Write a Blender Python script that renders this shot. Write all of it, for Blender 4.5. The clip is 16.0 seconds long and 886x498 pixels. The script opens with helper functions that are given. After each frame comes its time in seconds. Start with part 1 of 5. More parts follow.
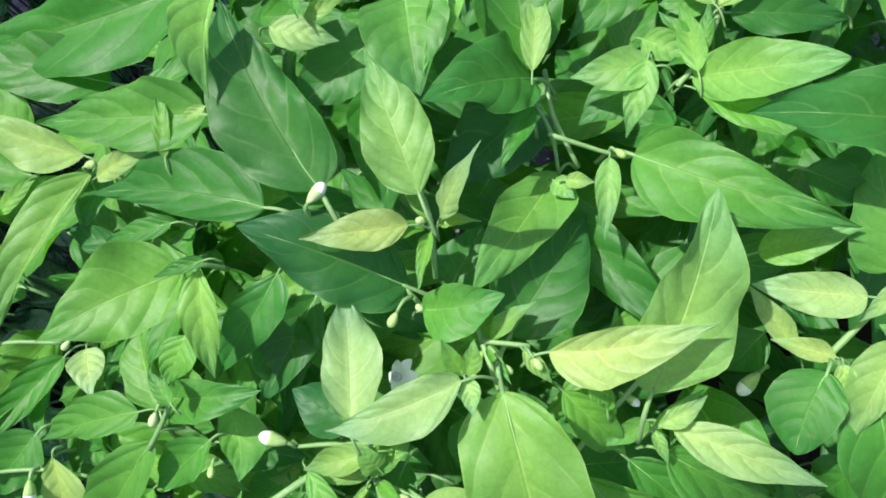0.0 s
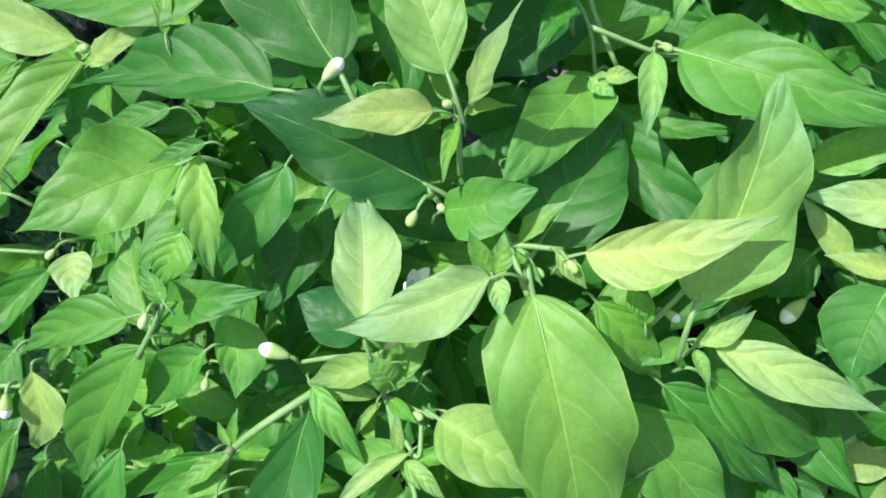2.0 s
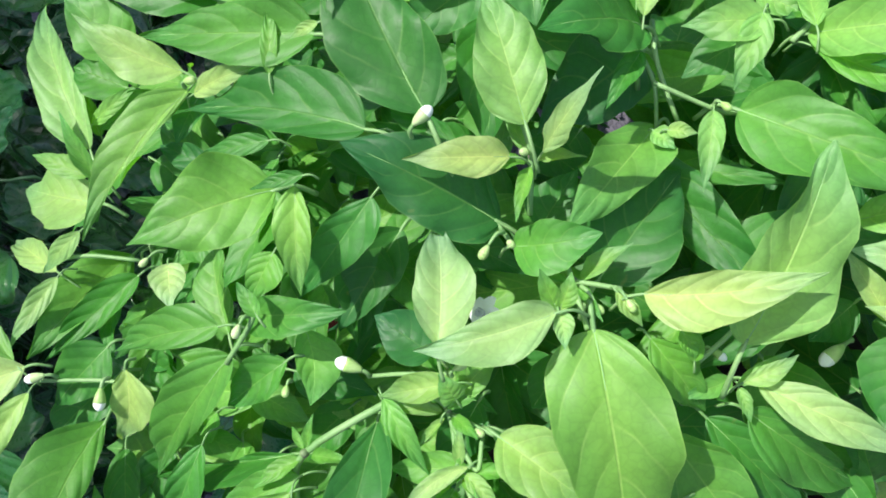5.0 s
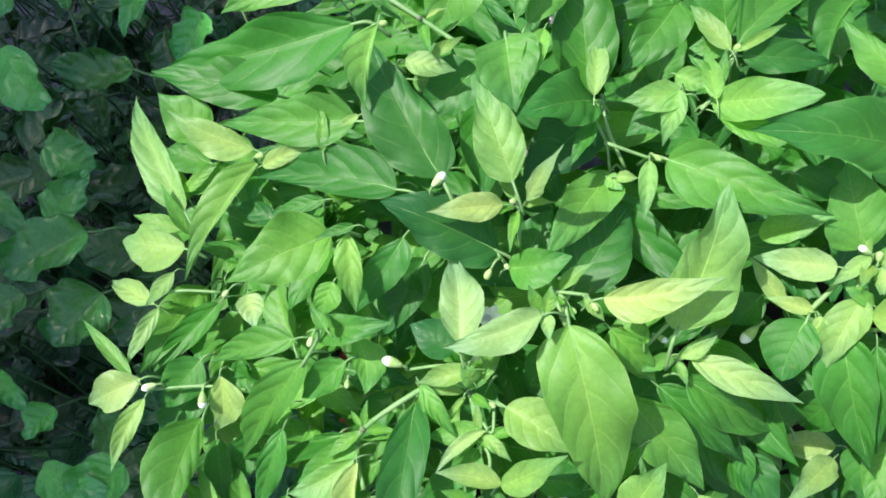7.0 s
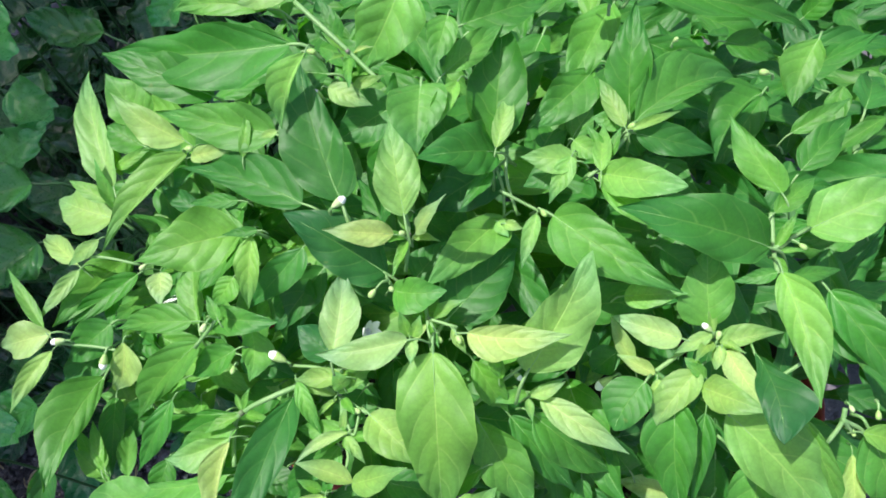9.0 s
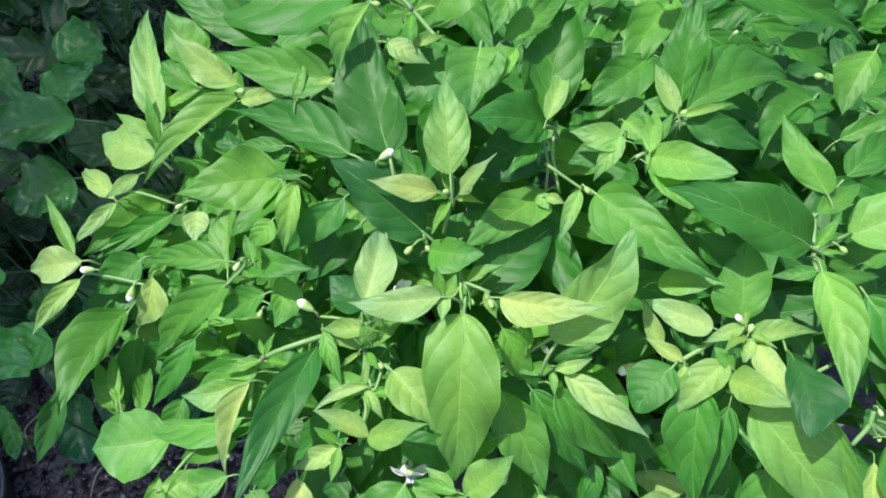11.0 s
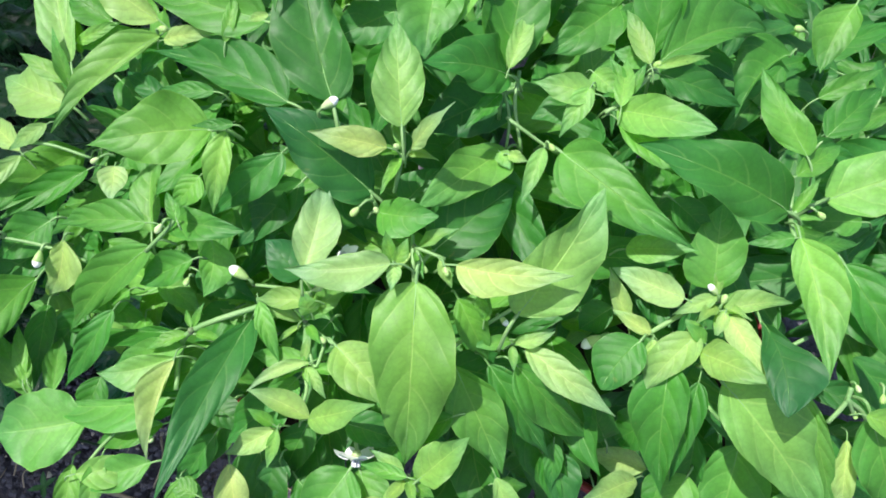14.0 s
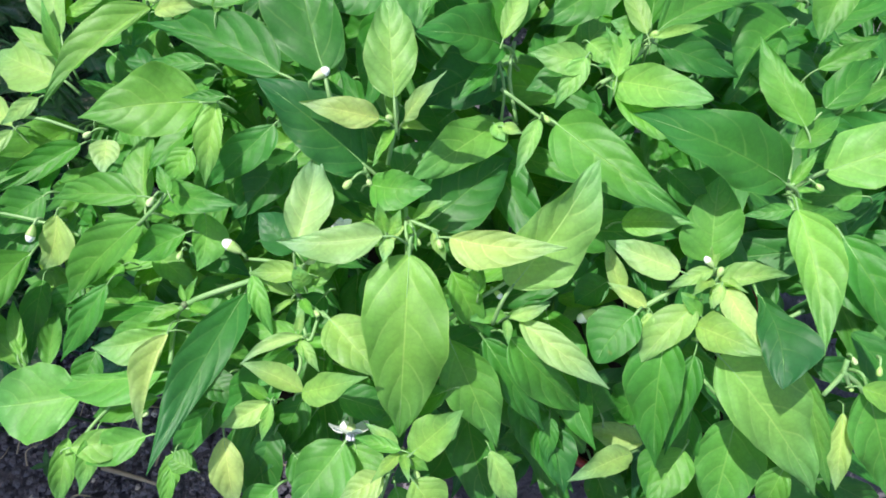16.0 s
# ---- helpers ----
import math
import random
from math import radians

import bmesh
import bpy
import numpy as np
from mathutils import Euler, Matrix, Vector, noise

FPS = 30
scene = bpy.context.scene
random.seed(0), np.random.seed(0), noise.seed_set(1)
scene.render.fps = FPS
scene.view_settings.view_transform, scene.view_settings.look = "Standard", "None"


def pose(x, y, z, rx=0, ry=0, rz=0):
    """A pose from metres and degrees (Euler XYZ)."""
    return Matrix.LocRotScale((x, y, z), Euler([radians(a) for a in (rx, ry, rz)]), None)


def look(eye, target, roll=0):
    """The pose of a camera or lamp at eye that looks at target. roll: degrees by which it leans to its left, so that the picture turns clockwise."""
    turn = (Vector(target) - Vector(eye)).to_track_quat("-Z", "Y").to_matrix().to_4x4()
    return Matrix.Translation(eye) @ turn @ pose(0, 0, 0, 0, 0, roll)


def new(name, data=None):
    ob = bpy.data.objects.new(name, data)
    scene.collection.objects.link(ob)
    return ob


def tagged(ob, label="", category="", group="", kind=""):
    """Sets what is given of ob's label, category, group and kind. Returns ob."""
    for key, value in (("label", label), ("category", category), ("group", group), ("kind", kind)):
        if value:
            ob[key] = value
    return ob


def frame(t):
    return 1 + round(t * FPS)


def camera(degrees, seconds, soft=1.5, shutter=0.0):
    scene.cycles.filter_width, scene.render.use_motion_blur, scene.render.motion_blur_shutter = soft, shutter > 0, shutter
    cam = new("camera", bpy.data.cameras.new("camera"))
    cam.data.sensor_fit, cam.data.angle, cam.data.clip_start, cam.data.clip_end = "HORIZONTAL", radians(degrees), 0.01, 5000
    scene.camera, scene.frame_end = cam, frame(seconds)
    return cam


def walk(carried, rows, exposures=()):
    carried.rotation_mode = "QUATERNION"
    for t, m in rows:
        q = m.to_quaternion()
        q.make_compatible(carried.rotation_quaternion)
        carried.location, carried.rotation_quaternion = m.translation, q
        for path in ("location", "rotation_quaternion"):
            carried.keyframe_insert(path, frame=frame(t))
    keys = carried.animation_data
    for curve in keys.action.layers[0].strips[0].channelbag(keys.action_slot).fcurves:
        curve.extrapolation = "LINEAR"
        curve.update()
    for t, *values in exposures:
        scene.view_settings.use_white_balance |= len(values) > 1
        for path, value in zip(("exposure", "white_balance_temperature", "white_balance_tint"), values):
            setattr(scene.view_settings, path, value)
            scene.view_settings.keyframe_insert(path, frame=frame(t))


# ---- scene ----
cam = camera(63.2, 16.0, soft=1.8)
METRES, EYE, TILT, LEAN, TURN = 0.5, 0.63, -62.0, 14.0, 0.0
ROWS = [
    (0.0, 0.0, 0.0, 0.0, -0.0, 0.0, -0.0),
    (0.5, -0.0436, -0.0057, -0.0179, 0.45, 0.48, -2.62),
    (1.0, -0.0365, 0.0227, -0.0446, -0.2, 0.35, -4.1),
    (1.5, -0.0382, 0.0227, -0.0645, -0.53, -0.01, -4.32),
    (2.0, -0.016, 0.0403, -0.0567, -0.47, -0.31, -1.9),
    (2.5, -0.012, 0.0208, -0.0444, 0.55, -0.45, -2.43),
    (3.0, -0.0162, 0.0213, -0.0462, 1.16, -0.39, -3.42),
    (3.5, -0.0394, 0.0239, -0.0535, 0.85, 0.01, -3.82),
    (4.0, -0.0524, 0.0162, -0.0565, 0.81, 0.28, -3.84),
    (4.5, -0.0434, 0.0212, -0.0512, 1.12, 0.43, -3.36),
    (5.0, -0.0431, 0.0017, -0.0449, 1.54, 0.27, -4.97),
    (7.5, -0.0435, -0.2037, -0.0153, 1.12, 0.76, -1.39),
    (8.0, 0.0062, -0.2212, 0.034, -1.52, -2.44, -3.79),
    (10.5, 0.0344, -0.2178, -0.0218, 1.33, 2.55, -18.21),
    (11.0, 0.0068, -0.2203, -0.0349, 0.59, 0.22, -17.29),
    (11.5, -0.0017, -0.2433, -0.0411, 0.07, -0.84, -19.8),
    (12.0, 0.0035, -0.2006, -0.0485, -0.09, -1.01, -19.81),
    (12.5, 0.009, -0.1919, -0.0456, -0.83, -0.95, -19.91),
    (13.0, 0.04, -0.1841, -0.0515, -1.56, -0.66, -19.36),
    (13.5, 0.0236, -0.1833, -0.0415, -2.84, -0.36, -17.97),
    (14.0, 0.0077, -0.1565, -0.0385, -3.53, -1.16, -17.75),
    (14.5, 0.0223, -0.1568, -0.0515, -3.72, -1.67, -18.17),
    (15.0, 0.0231, -0.1538, -0.051, -3.73, -2.0, -17.82),
    (15.5, 0.0139, -0.1463, -0.0617, -3.42, -2.26, -19.44),
    (16.0, 0.0186, -0.1532, -0.0445, -3.2, -2.56, -17.62),
]
walk(cam, [(t, pose(0, 0, EYE, TILT, LEAN, TURN) @ pose(METRES * x, METRES * y, METRES * z, 90 + pitch, roll, yaw)) for t, x, y, z, yaw, pitch, roll in ROWS],
     [(0.0, 0.59), (2.0, 0.64), (5.0, 0.69), (8.0, 0.73), (10.5, 0.53), (12.0, 0.54), (13.0, 0.62), (14.0, 0.68), (16.0, 0.71)])

# ---- daylight ----
SUN_WAY = Vector((-0.32, -0.04, 1.0)).normalized()      # towards the sun
world = bpy.data.worlds.new("daylight")
scene.world = world
world.use_nodes = True
wt = world.node_tree
sky = wt.nodes.new("ShaderNodeTexSky")
sky.sky_type = "NISHITA"
sky.sun_disc = False
sky.dust_density, sky.ozone_density = 2.5, 0.4
sky.sun_elevation = math.asin(SUN_WAY.z)
sky.sun_rotation = math.atan2(SUN_WAY.x, SUN_WAY.y)
haze = wt.nodes.new("ShaderNodeMix")                      # a slight tint of the sky
haze.data_type, haze.blend_type = "RGBA", "MULTIPLY"
haze.inputs[0].default_value = 1.0
haze.inputs[7].default_value = (0.97, 0.98, 1.0, 1.0)
wt.links.new(sky.outputs[0], haze.inputs[6])
wt.links.new(haze.outputs[2], wt.nodes["Background"].inputs[0])
wt.nodes["Background"].inputs[1].default_value = 0.15
sun = new("sun", bpy.data.lights.new("sun", "SUN"))
sun.data.energy, sun.data.angle, sun.data.color = 4.3, radians(0.6), (1.0, 0.97, 0.93)
sun.matrix_world = look(SUN_WAY * 5, (0, 0, 0))


# ---- materials ----
class Nodes:
    """Short calls for building a node material."""

    def __init__(self, name):
        self.mat = bpy.data.materials.new(name)
        self.mat.use_nodes = True
        self.tree = self.mat.node_tree
        self.bsdf = self.tree.nodes["Principled BSDF"]
        self.out = self.tree.nodes["Material Output"]

    def node(self, kind, **inputs):
        n = self.tree.nodes.new("ShaderNode" + kind)
        for key, value in inputs.items():
            self.put(n.inputs[key.replace("_", " ")], value)
        return n

    def put(self, socket, value):
        if hasattr(value, "is_output"):
            self.tree.links.new(value, socket)
        else:
            socket.default_value = value

    def math(self, op, a, b=0.0, c=0.0):
        n = self.tree.nodes.new("ShaderNodeMath")
        n.operation = op
        for i, v in enumerate((a, b, c)):
            self.put(n.inputs[i], v)
        return n.outputs[0]

    def mix(self, fac, a, b, blend="MIX"):
        n = self.tree.nodes.new("ShaderNodeMix")
        n.data_type, n.blend_type = "RGBA", blend
        self.put(n.inputs[0], fac)
        self.put(n.inputs[6], a)
        self.put(n.inputs[7], b)
        return n.outputs[2]

    def noise(self, vector, scale, detail=3.0, rough=0.55):
        n = self.node("TexNoise", Scale=scale, Detail=detail, Roughness=rough)
        if vector is not None:
            self.put(n.inputs["Vector"], vector)
        return n.outputs["Fac"]

    def smooth(self, x, lo, hi):
        n = self.tree.nodes.new("ShaderNodeMapRange")
        n.interpolation_type = "SMOOTHSTEP"
        self.put(n.inputs["Value"], x)
        n.inputs["From Min"].default_value, n.inputs["From Max"].default_value = lo, hi
        return n.outputs["Result"]


def leaf_material(name, through_share, rough, vein_gain, gloss, relief):
    """A leaf blade: own colour per leaf, paler midrib and side veins, quilted relief, light shining through."""
    k = Nodes(name)
    info = k.node("ObjectInfo")
    uv = k.node("UVMap")
    sep = k.node("SeparateXYZ", Vector=uv.outputs[0])
    u, v = sep.outputs[0], sep.outputs[1]
    side = k.math("ABSOLUTE", k.math("SUBTRACT", v, 0.5))
    side = k.math("MULTIPLY", side, 2.0)
    sign = k.math("MULTIPLY", k.math("GREATER_THAN", v, 0.5), 0.45)
    obj = k.node("TexCoord").outputs["Object"]
    rnd = info.outputs["Random"]
    wob = k.math("MULTIPLY", k.math("SUBTRACT", k.noise(obj, 60.0, 2.0), 0.5), 0.5)
    run = k.math("SUBTRACT", k.math("MULTIPLY", u, 5.2), k.math("MULTIPLY", k.math("POWER", side, 1.4), 1.55))
    run = k.math("ADD", k.math("ADD", run, sign), k.math("ADD", wob, rnd))
    saw = k.math("ABSOLUTE", k.math("SUBTRACT", k.math("FRACT", run), 0.5))          # 0 on a side vein
    fade = k.math("MULTIPLY", k.smooth(side, 1.0, 0.72), k.smooth(u, 1.0, 0.8))
    vein = k.math("MULTIPLY", k.math("MULTIPLY", k.smooth(saw, 0.075, 0.0), fade), k.smooth(k.noise(obj, 90.0, 2.0), 0.25, 0.65))
    rib = k.smooth(side, 0.036, 0.008)
    line = k.math("MAXIMUM", k.math("MULTIPLY", vein, 0.75), k.math("MULTIPLY", rib, 0.80))
    net = k.node("TexVoronoi", Vector=obj, Scale=330.0)
    net.feature = "DISTANCE_TO_EDGE"
    fine = k.smooth(net.outputs["Distance"], 0.0, 0.16)
    big = k.noise(obj, 38.0, 4.0)
    small = k.noise(obj, 420.0, 3.0)
    young = k.mix(1.0, info.outputs["Color"], (1.32, 1.24, 1.45, 1), "MULTIPLY")
    grad = k.math("MULTIPLY", k.smooth(u, 0.85, 0.0), info.outputs["Alpha"])
    # bluish tip, with the sheen of the sky put into the colour
    sky_sheen = k.mix(1.0, info.outputs["Color"], (0.92, 1.0, 1.5, 1), "MULTIPLY")
    own = k.mix(k.smooth(u, 0.45, 1.0), info.outputs["Color"], sky_sheen)
    col = k.mix(grad, own, young)
    heart = k.mix(1.0, col, (1.22, 1.12, 1.0, 1), "MULTIPLY")                       # warmer along the midrib
    col = k.mix(k.math("MULTIPLY", k.smooth(side, 0.75, 0.05), k.smooth(u, 1.0, 0.35)), col, heart)
    tone = k.math("ADD", 0.66, k.math("MULTIPLY", big, 0.54))
    tone = k.math("ADD", tone, k.math("MULTIPLY", k.math("SUBTRACT", small, 0.5), 0.32))
    tone = k.math("ADD", tone, k.math("MULTIPLY", k.smooth(saw, 0.0, 0.5), 0.05))
    tone = k.math("MULTIPLY", tone, k.math("ADD", 0.93, k.math("MULTIPLY", fine, 0.07)))
    grey = k.node("CombineColor", Red=tone, Green=tone, Blue=tone)
    col = k.mix(1.0, col, grey.outputs[0], "MULTIPLY")
    pale = k.mix(0.35, k.mix(1.0, col, (1.9, 1.5, 1.9, 1), "MULTIPLY"), (0.36, 0.52, 0.16, 1))
    col = k.mix(k.math("MULTIPLY", line, k.math("MULTIPLY", vein_gain, k.math("MULTIPLY", info.outputs["Alpha"], 1.1))), col, pale)
    margin = k.math("MULTIPLY", k.smooth(side, 0.955, 1.0), 0.45)
    col = k.mix(margin, col, pale)
    speck = k.math("MULTIPLY", k.smooth(k.noise(obj, 190.0, 1.0), 0.74, 0.80), 0.18)
    col = k.mix(speck, col, (0.34, 0.30, 0.10, 1))
    k.put(k.bsdf.inputs["Base Color"], col)
    k.put(k.bsdf.inputs["Roughness"], k.math("ADD", rough, k.math("MULTIPLY", small, 0.16)))
    k.bsdf.inputs["Specular IOR Level"].default_value = gloss
    dome = k.math("MULTIPLY", k.math("POWER", k.smooth(saw, 0.0, 0.45), 0.7), k.math("MULTIPLY", big, 1.1))
    high = k.math("SUBTRACT", k.math("ADD", dome, k.math("MULTIPLY", fine, 0.04)), k.math("MULTIPLY", rib, 0.5))
    high = k.math("ADD", high, k.math("MULTIPLY", big, 0.55))
    bump = k.node("Bump", Strength=0.36, Distance=relief, Height=high)
    k.put(k.bsdf.inputs["Normal"], bump.outputs[0])
    glow = k.node("BsdfTranslucent", Color=k.mix(1.0, col, (1.26, 1.25, 0.27, 1), "MULTIPLY"))
    both = k.node("MixShader", Fac=through_share)
    k.tree.links.new(k.bsdf.outputs[0], both.inputs[1])
    k.tree.links.new(glow.outputs[0], both.inputs[2])
    k.tree.links.new(both.outputs[0], k.out.inputs[0])
    return k.mat


def plain_material(name, colour, rough, scale=80.0, spread=0.3, bump=0.2, dist=0.001, gloss=0.4, second=None):
    k = Nodes(name)
    obj = k.node("TexCoord").outputs["Object"]
    big, fine = k.noise(obj, scale, 4.0), k.noise(obj, scale * 9, 3.0)
    tone = k.math("ADD", 1.0 - spread, k.math("MULTIPLY", k.math("ADD", big, fine), spread))
    grey = k.node("CombineColor", Red=tone, Green=tone, Blue=tone)
    base = (*colour, 1)
    if second:
        base = k.mix(k.smooth(k.noise(obj, scale * 0.6, 3.0), 0.4, 0.62), base, (*second, 1))
    k.put(k.bsdf.inputs["Base Color"], k.mix(1.0, base, grey.outputs[0], "MULTIPLY"))
    k.put(k.bsdf.inputs["Roughness"], k.math("ADD", rough - 0.08, k.math("MULTIPLY", fine, 0.16)))
    k.bsdf.inputs["Specular IOR Level"].default_value = gloss
    b = k.node("Bump", Strength=bump, Distance=dist, Height=k.math("ADD", big, k.math("MULTIPLY", fine, 0.4)))
    k.put(k.bsdf.inputs["Normal"], b.outputs[0])
    return k.mat


LEAF = leaf_material("pepper_leaf_blade", 0.45, 0.45, 0.80, 0.58, 0.0018)
LEAF_SMALL = leaf_material("small_pepper_leaf_blade", 0.45, 0.45, 0.70, 0.58, 0.0010)
BROAD = leaf_material("broad_leaf_blade", 0.12, 0.21, 0.12, 0.70, 0.0034)
RIB = plain_material("leaf_rib", (0.24, 0.46, 0.15), 0.5)
STEM = plain_material("green_stem", (0.15, 0.30, 0.10), 0.5, second=(0.21, 0.36, 0.14))
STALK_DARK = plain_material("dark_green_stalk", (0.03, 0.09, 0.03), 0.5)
JOINT = plain_material("purple_green_joint", (0.15, 0.22, 0.10), 0.5, scale=200.0, second=(0.18, 0.13, 0.15))
BUD_GREEN = plain_material("green_bud", (0.42, 0.55, 0.26), 0.45, spread=0.4, second=(0.30, 0.48, 0.14))
PETAL = plain_material("white_petal", (0.80, 0.82, 0.80), 0.5, spread=0.12)
ANTHER = plain_material("blue_grey_anther", (0.50, 0.50, 0.56), 0.6)
SOIL = plain_material("garden_soil", (0.100, 0.094, 0.112), 0.95, scale=30.0, spread=0.6, bump=1.0, dist=0.010, gloss=0.15, second=(0.17, 0.155, 0.175))


def crumb_material():
    """Soil crumbs, each with its own tone, some pale as chips and dry bits."""
    k = Nodes("soil_crumb")
    own = k.node("NewGeometry").outputs["Random Per Island"]
    fine = k.noise(k.node("TexCoord").outputs["Object"], 500.0, 3.0)
    col = k.mix(own, (0.075, 0.070, 0.084, 1), (0.155, 0.145, 0.170, 1))
    col = k.mix(k.smooth(own, 0.965, 0.985), col, (0.50, 0.46, 0.38, 1))
    grey = k.math("ADD", 0.6, k.math("MULTIPLY", fine, 0.8))
    k.put(k.bsdf.inputs["Base Color"], k.mix(1.0, col, k.node("CombineColor", Red=grey, Green=grey, Blue=grey).outputs[0], "MULTIPLY"))
    k.bsdf.inputs["Roughness"].default_value = 0.95
    return k.mat


CLOD = crumb_material()
POT_RED = plain_material("brick_red_plastic", (0.28, 0.034, 0.026), 0.45, scale=25.0, spread=0.25, bump=0.1)
POT_DARK = plain_material("dark_grey_plastic", (0.09, 0.10, 0.13), 0.5, scale=25.0, spread=0.3, bump=0.1)
LITTER = plain_material("dry_straw", (0.34, 0.29, 0.20), 0.8, scale=120.0)
# pale, so that the added, unseen wall also throws light back
WALL = plain_material("pale_bounce_wall", (0.74, 0.74, 0.71), 0.9, scale=14.0, spread=0.3, bump=0.4, dist=0.004)
COMPOST = plain_material("dark_compost", (0.035, 0.026, 0.02), 0.95, scale=70.0, spread=0.6, bump=0.9, dist=0.004, gloss=0.1)


# ---- builders ----
def mesh_object(name, verts, faces, material, parent=None, uvs=None, label="", smooth=True):
    me = bpy.data.meshes.new(name)
    me.from_pydata([tuple(p) for p in verts], [], faces)
    if uvs is not None:
        layer = me.uv_layers.new(name="UVMap")
        for loop in me.loops:
            layer.data[loop.index].uv = uvs[loop.vertex_index]
    me.materials.append(material)
    if smooth:
        me.polygons.foreach_set("use_smooth", [True] * len(me.polygons))
    me.update()
    ob = new(name, me)
    if parent is not None:
        ob.parent = parent
        ob.matrix_parent_inverse = parent.matrix_world.inverted()
    if label:
        tagged(ob, label)
    return ob


def tube(path, r0, r1, sides=7):
    """Vertices and faces of a tapered round stalk along a list of points, rounded off by a Catmull-Rom curve."""
    pts = [Vector(p) for p in path]
    ext = [2 * pts[0] - pts[1], *pts, 2 * pts[-1] - pts[-2]]
    line = []
    for i in range(1, len(ext) - 2):
        a, b, c, d = ext[i - 1:i + 3]
        for s in range(5):
            t = s / 5
            line.append(0.5 * (2 * b + (c - a) * t + (2 * a - 5 * b + 4 * c - d) * t * t + (3 * b - a - 3 * c + d) * t ** 3))
    line.append(pts[-1])
    verts, faces = [], []
    for i, p in enumerate(line):
        way = (line[min(i + 1, len(line) - 1)] - line[max(i - 1, 0)]).normalized()
        a = way.orthogonal().normalized() if i == 0 else (a - way * a.dot(way)).normalized()
        b = way.cross(a)
        r = r0 + (r1 - r0) * i / (len(line) - 1)
        for j in range(sides):
            w = 2 * math.pi * j / sides
            verts.append(p + (a * math.cos(w) + b * math.sin(w)) * r)
    for i in range(len(line) - 1):
        for j in range(sides):
            k = (j + 1) % sides
            faces.append((i * sides + j, i * sides + k, (i + 1) * sides + k, (i + 1) * sides + j))
    faces.append(tuple(range(sides))[::-1])
    faces.append(tuple((len(line) - 1) * sides + j for j in range(sides)))
    return verts, faces


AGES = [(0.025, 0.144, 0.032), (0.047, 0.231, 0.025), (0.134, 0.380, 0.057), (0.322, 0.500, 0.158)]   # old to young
rng = random.Random(7)


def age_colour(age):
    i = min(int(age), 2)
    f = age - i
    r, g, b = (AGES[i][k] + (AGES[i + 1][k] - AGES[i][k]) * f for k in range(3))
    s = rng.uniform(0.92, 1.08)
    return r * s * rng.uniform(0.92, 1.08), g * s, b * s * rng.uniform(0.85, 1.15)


def blade(base, tip, width, normal, bow, bend, fold, shape, rows, cols, wave, halves=None):
    """A leaf blade from its base to its tip: bowed sideways, arched, folded along the midrib, with a waved edge.
    halves: for each side its own half width and its own shape, where the two sides differ.
    Vertices (about the base), faces, UVs and the midrib's points."""
    base, tip, n = Vector(base), Vector(tip), Vector(normal)
    way = tip - base
    length = way.length
    way /= length
    n = (n - way * n.dot(way)).normalized()
    side = way.cross(n)
    a, b, peak = shape
    p1, p2, p3 = rng.uniform(0, 6.28), rng.uniform(0, 6.28), rng.uniform(0, 6.28)
    lop = rng.uniform(-0.09, 0.09)
    twist = rng.uniform(-0.24, 0.24) * (1 if halves is None else 0.5)
    hook = rng.uniform(-0.015, 0.05) * length
    verts, uvs, faces, rib = [], [], [], []
    for i in range(rows + 1):
        u = 0.5 - 0.5 * math.cos(math.pi * (i / rows) ** 1.15)
        uu = u ** 0.9
        half = 0.5 * width * (uu ** a) * ((1 - uu) ** b) / peak + 0.0002
        reach = None if halves is None else [h * (uu ** p) * ((1 - uu) ** q) / k + 0.0002 for h, p, q, k in halves]
        mid = way * (length * u) + side * (bow * length * 4 * u * (1 - u)) + n * (length * bend * (4 * u * (1 - u)) - length * 0.25 * bend * u * u - hook * u ** 3)
        rib.append(mid - n * 0.0001)
        open_by = radians(fold) * (1 - 0.35 * u)
        turn = twist * (u - 0.3)
        s_u, n_u = side * math.cos(turn) + n * math.sin(turn), n * math.cos(turn) - side * math.sin(turn)
        for j in range(cols + 1):
            v = 2 * j / cols - 1
            h = half * (1 + lop * (1 if v > 0 else -1)) if reach is None else reach[v > 0] / math.cos(open_by)
            edge = abs(v) ** 2
            wav = wave * width * edge * (math.sin(p1 + u * 15 * (1 if v > 0 else 1.13) + (2.1 if v > 0 else 0)) * 0.6 + math.sin(p2 + u * 7 + v * 2) * 0.8)
            wav += 0.010 * width * edge * math.sin(p3 + u * (36 + 3 * lop * 90) + 1.7 * v) * min(1, 4 * (1 - u))
            puff = 0.0042 * width * math.sin(p3 + u * 31 - 9 * abs(v) ** 1.4 + (2.6 if v > 0 else 0)) * (1 - abs(v)) * min(1, abs(v) * 5) * min(1, 5 * u)
            scallop = 1 + edge * (0.018 * math.sin(p2 + 31 * u + 2 * v) + 0.030 * math.sin(p1 + 11 * u - 1.3 * v)) * min(1, 6 * (1 - u))
            verts.append(mid + s_u * (v * h * math.cos(open_by * abs(v)) * scallop) + n_u * (abs(v) * h * math.sin(open_by) * (1 - 0.35 * abs(v)) + wav * min(1, 6 * u) * min(1, 5 * (1 - u) + 0.2) + puff))
            uvs.append((u, 0.5 + 0.5 * v))
    w = cols + 1
    for i in range(rows):
        for j in range(cols):
            faces.append((i * w + j, i * w + j + 1, (i + 1) * w + j + 1, (i + 1) * w + j))
    return verts, faces, uvs, rib


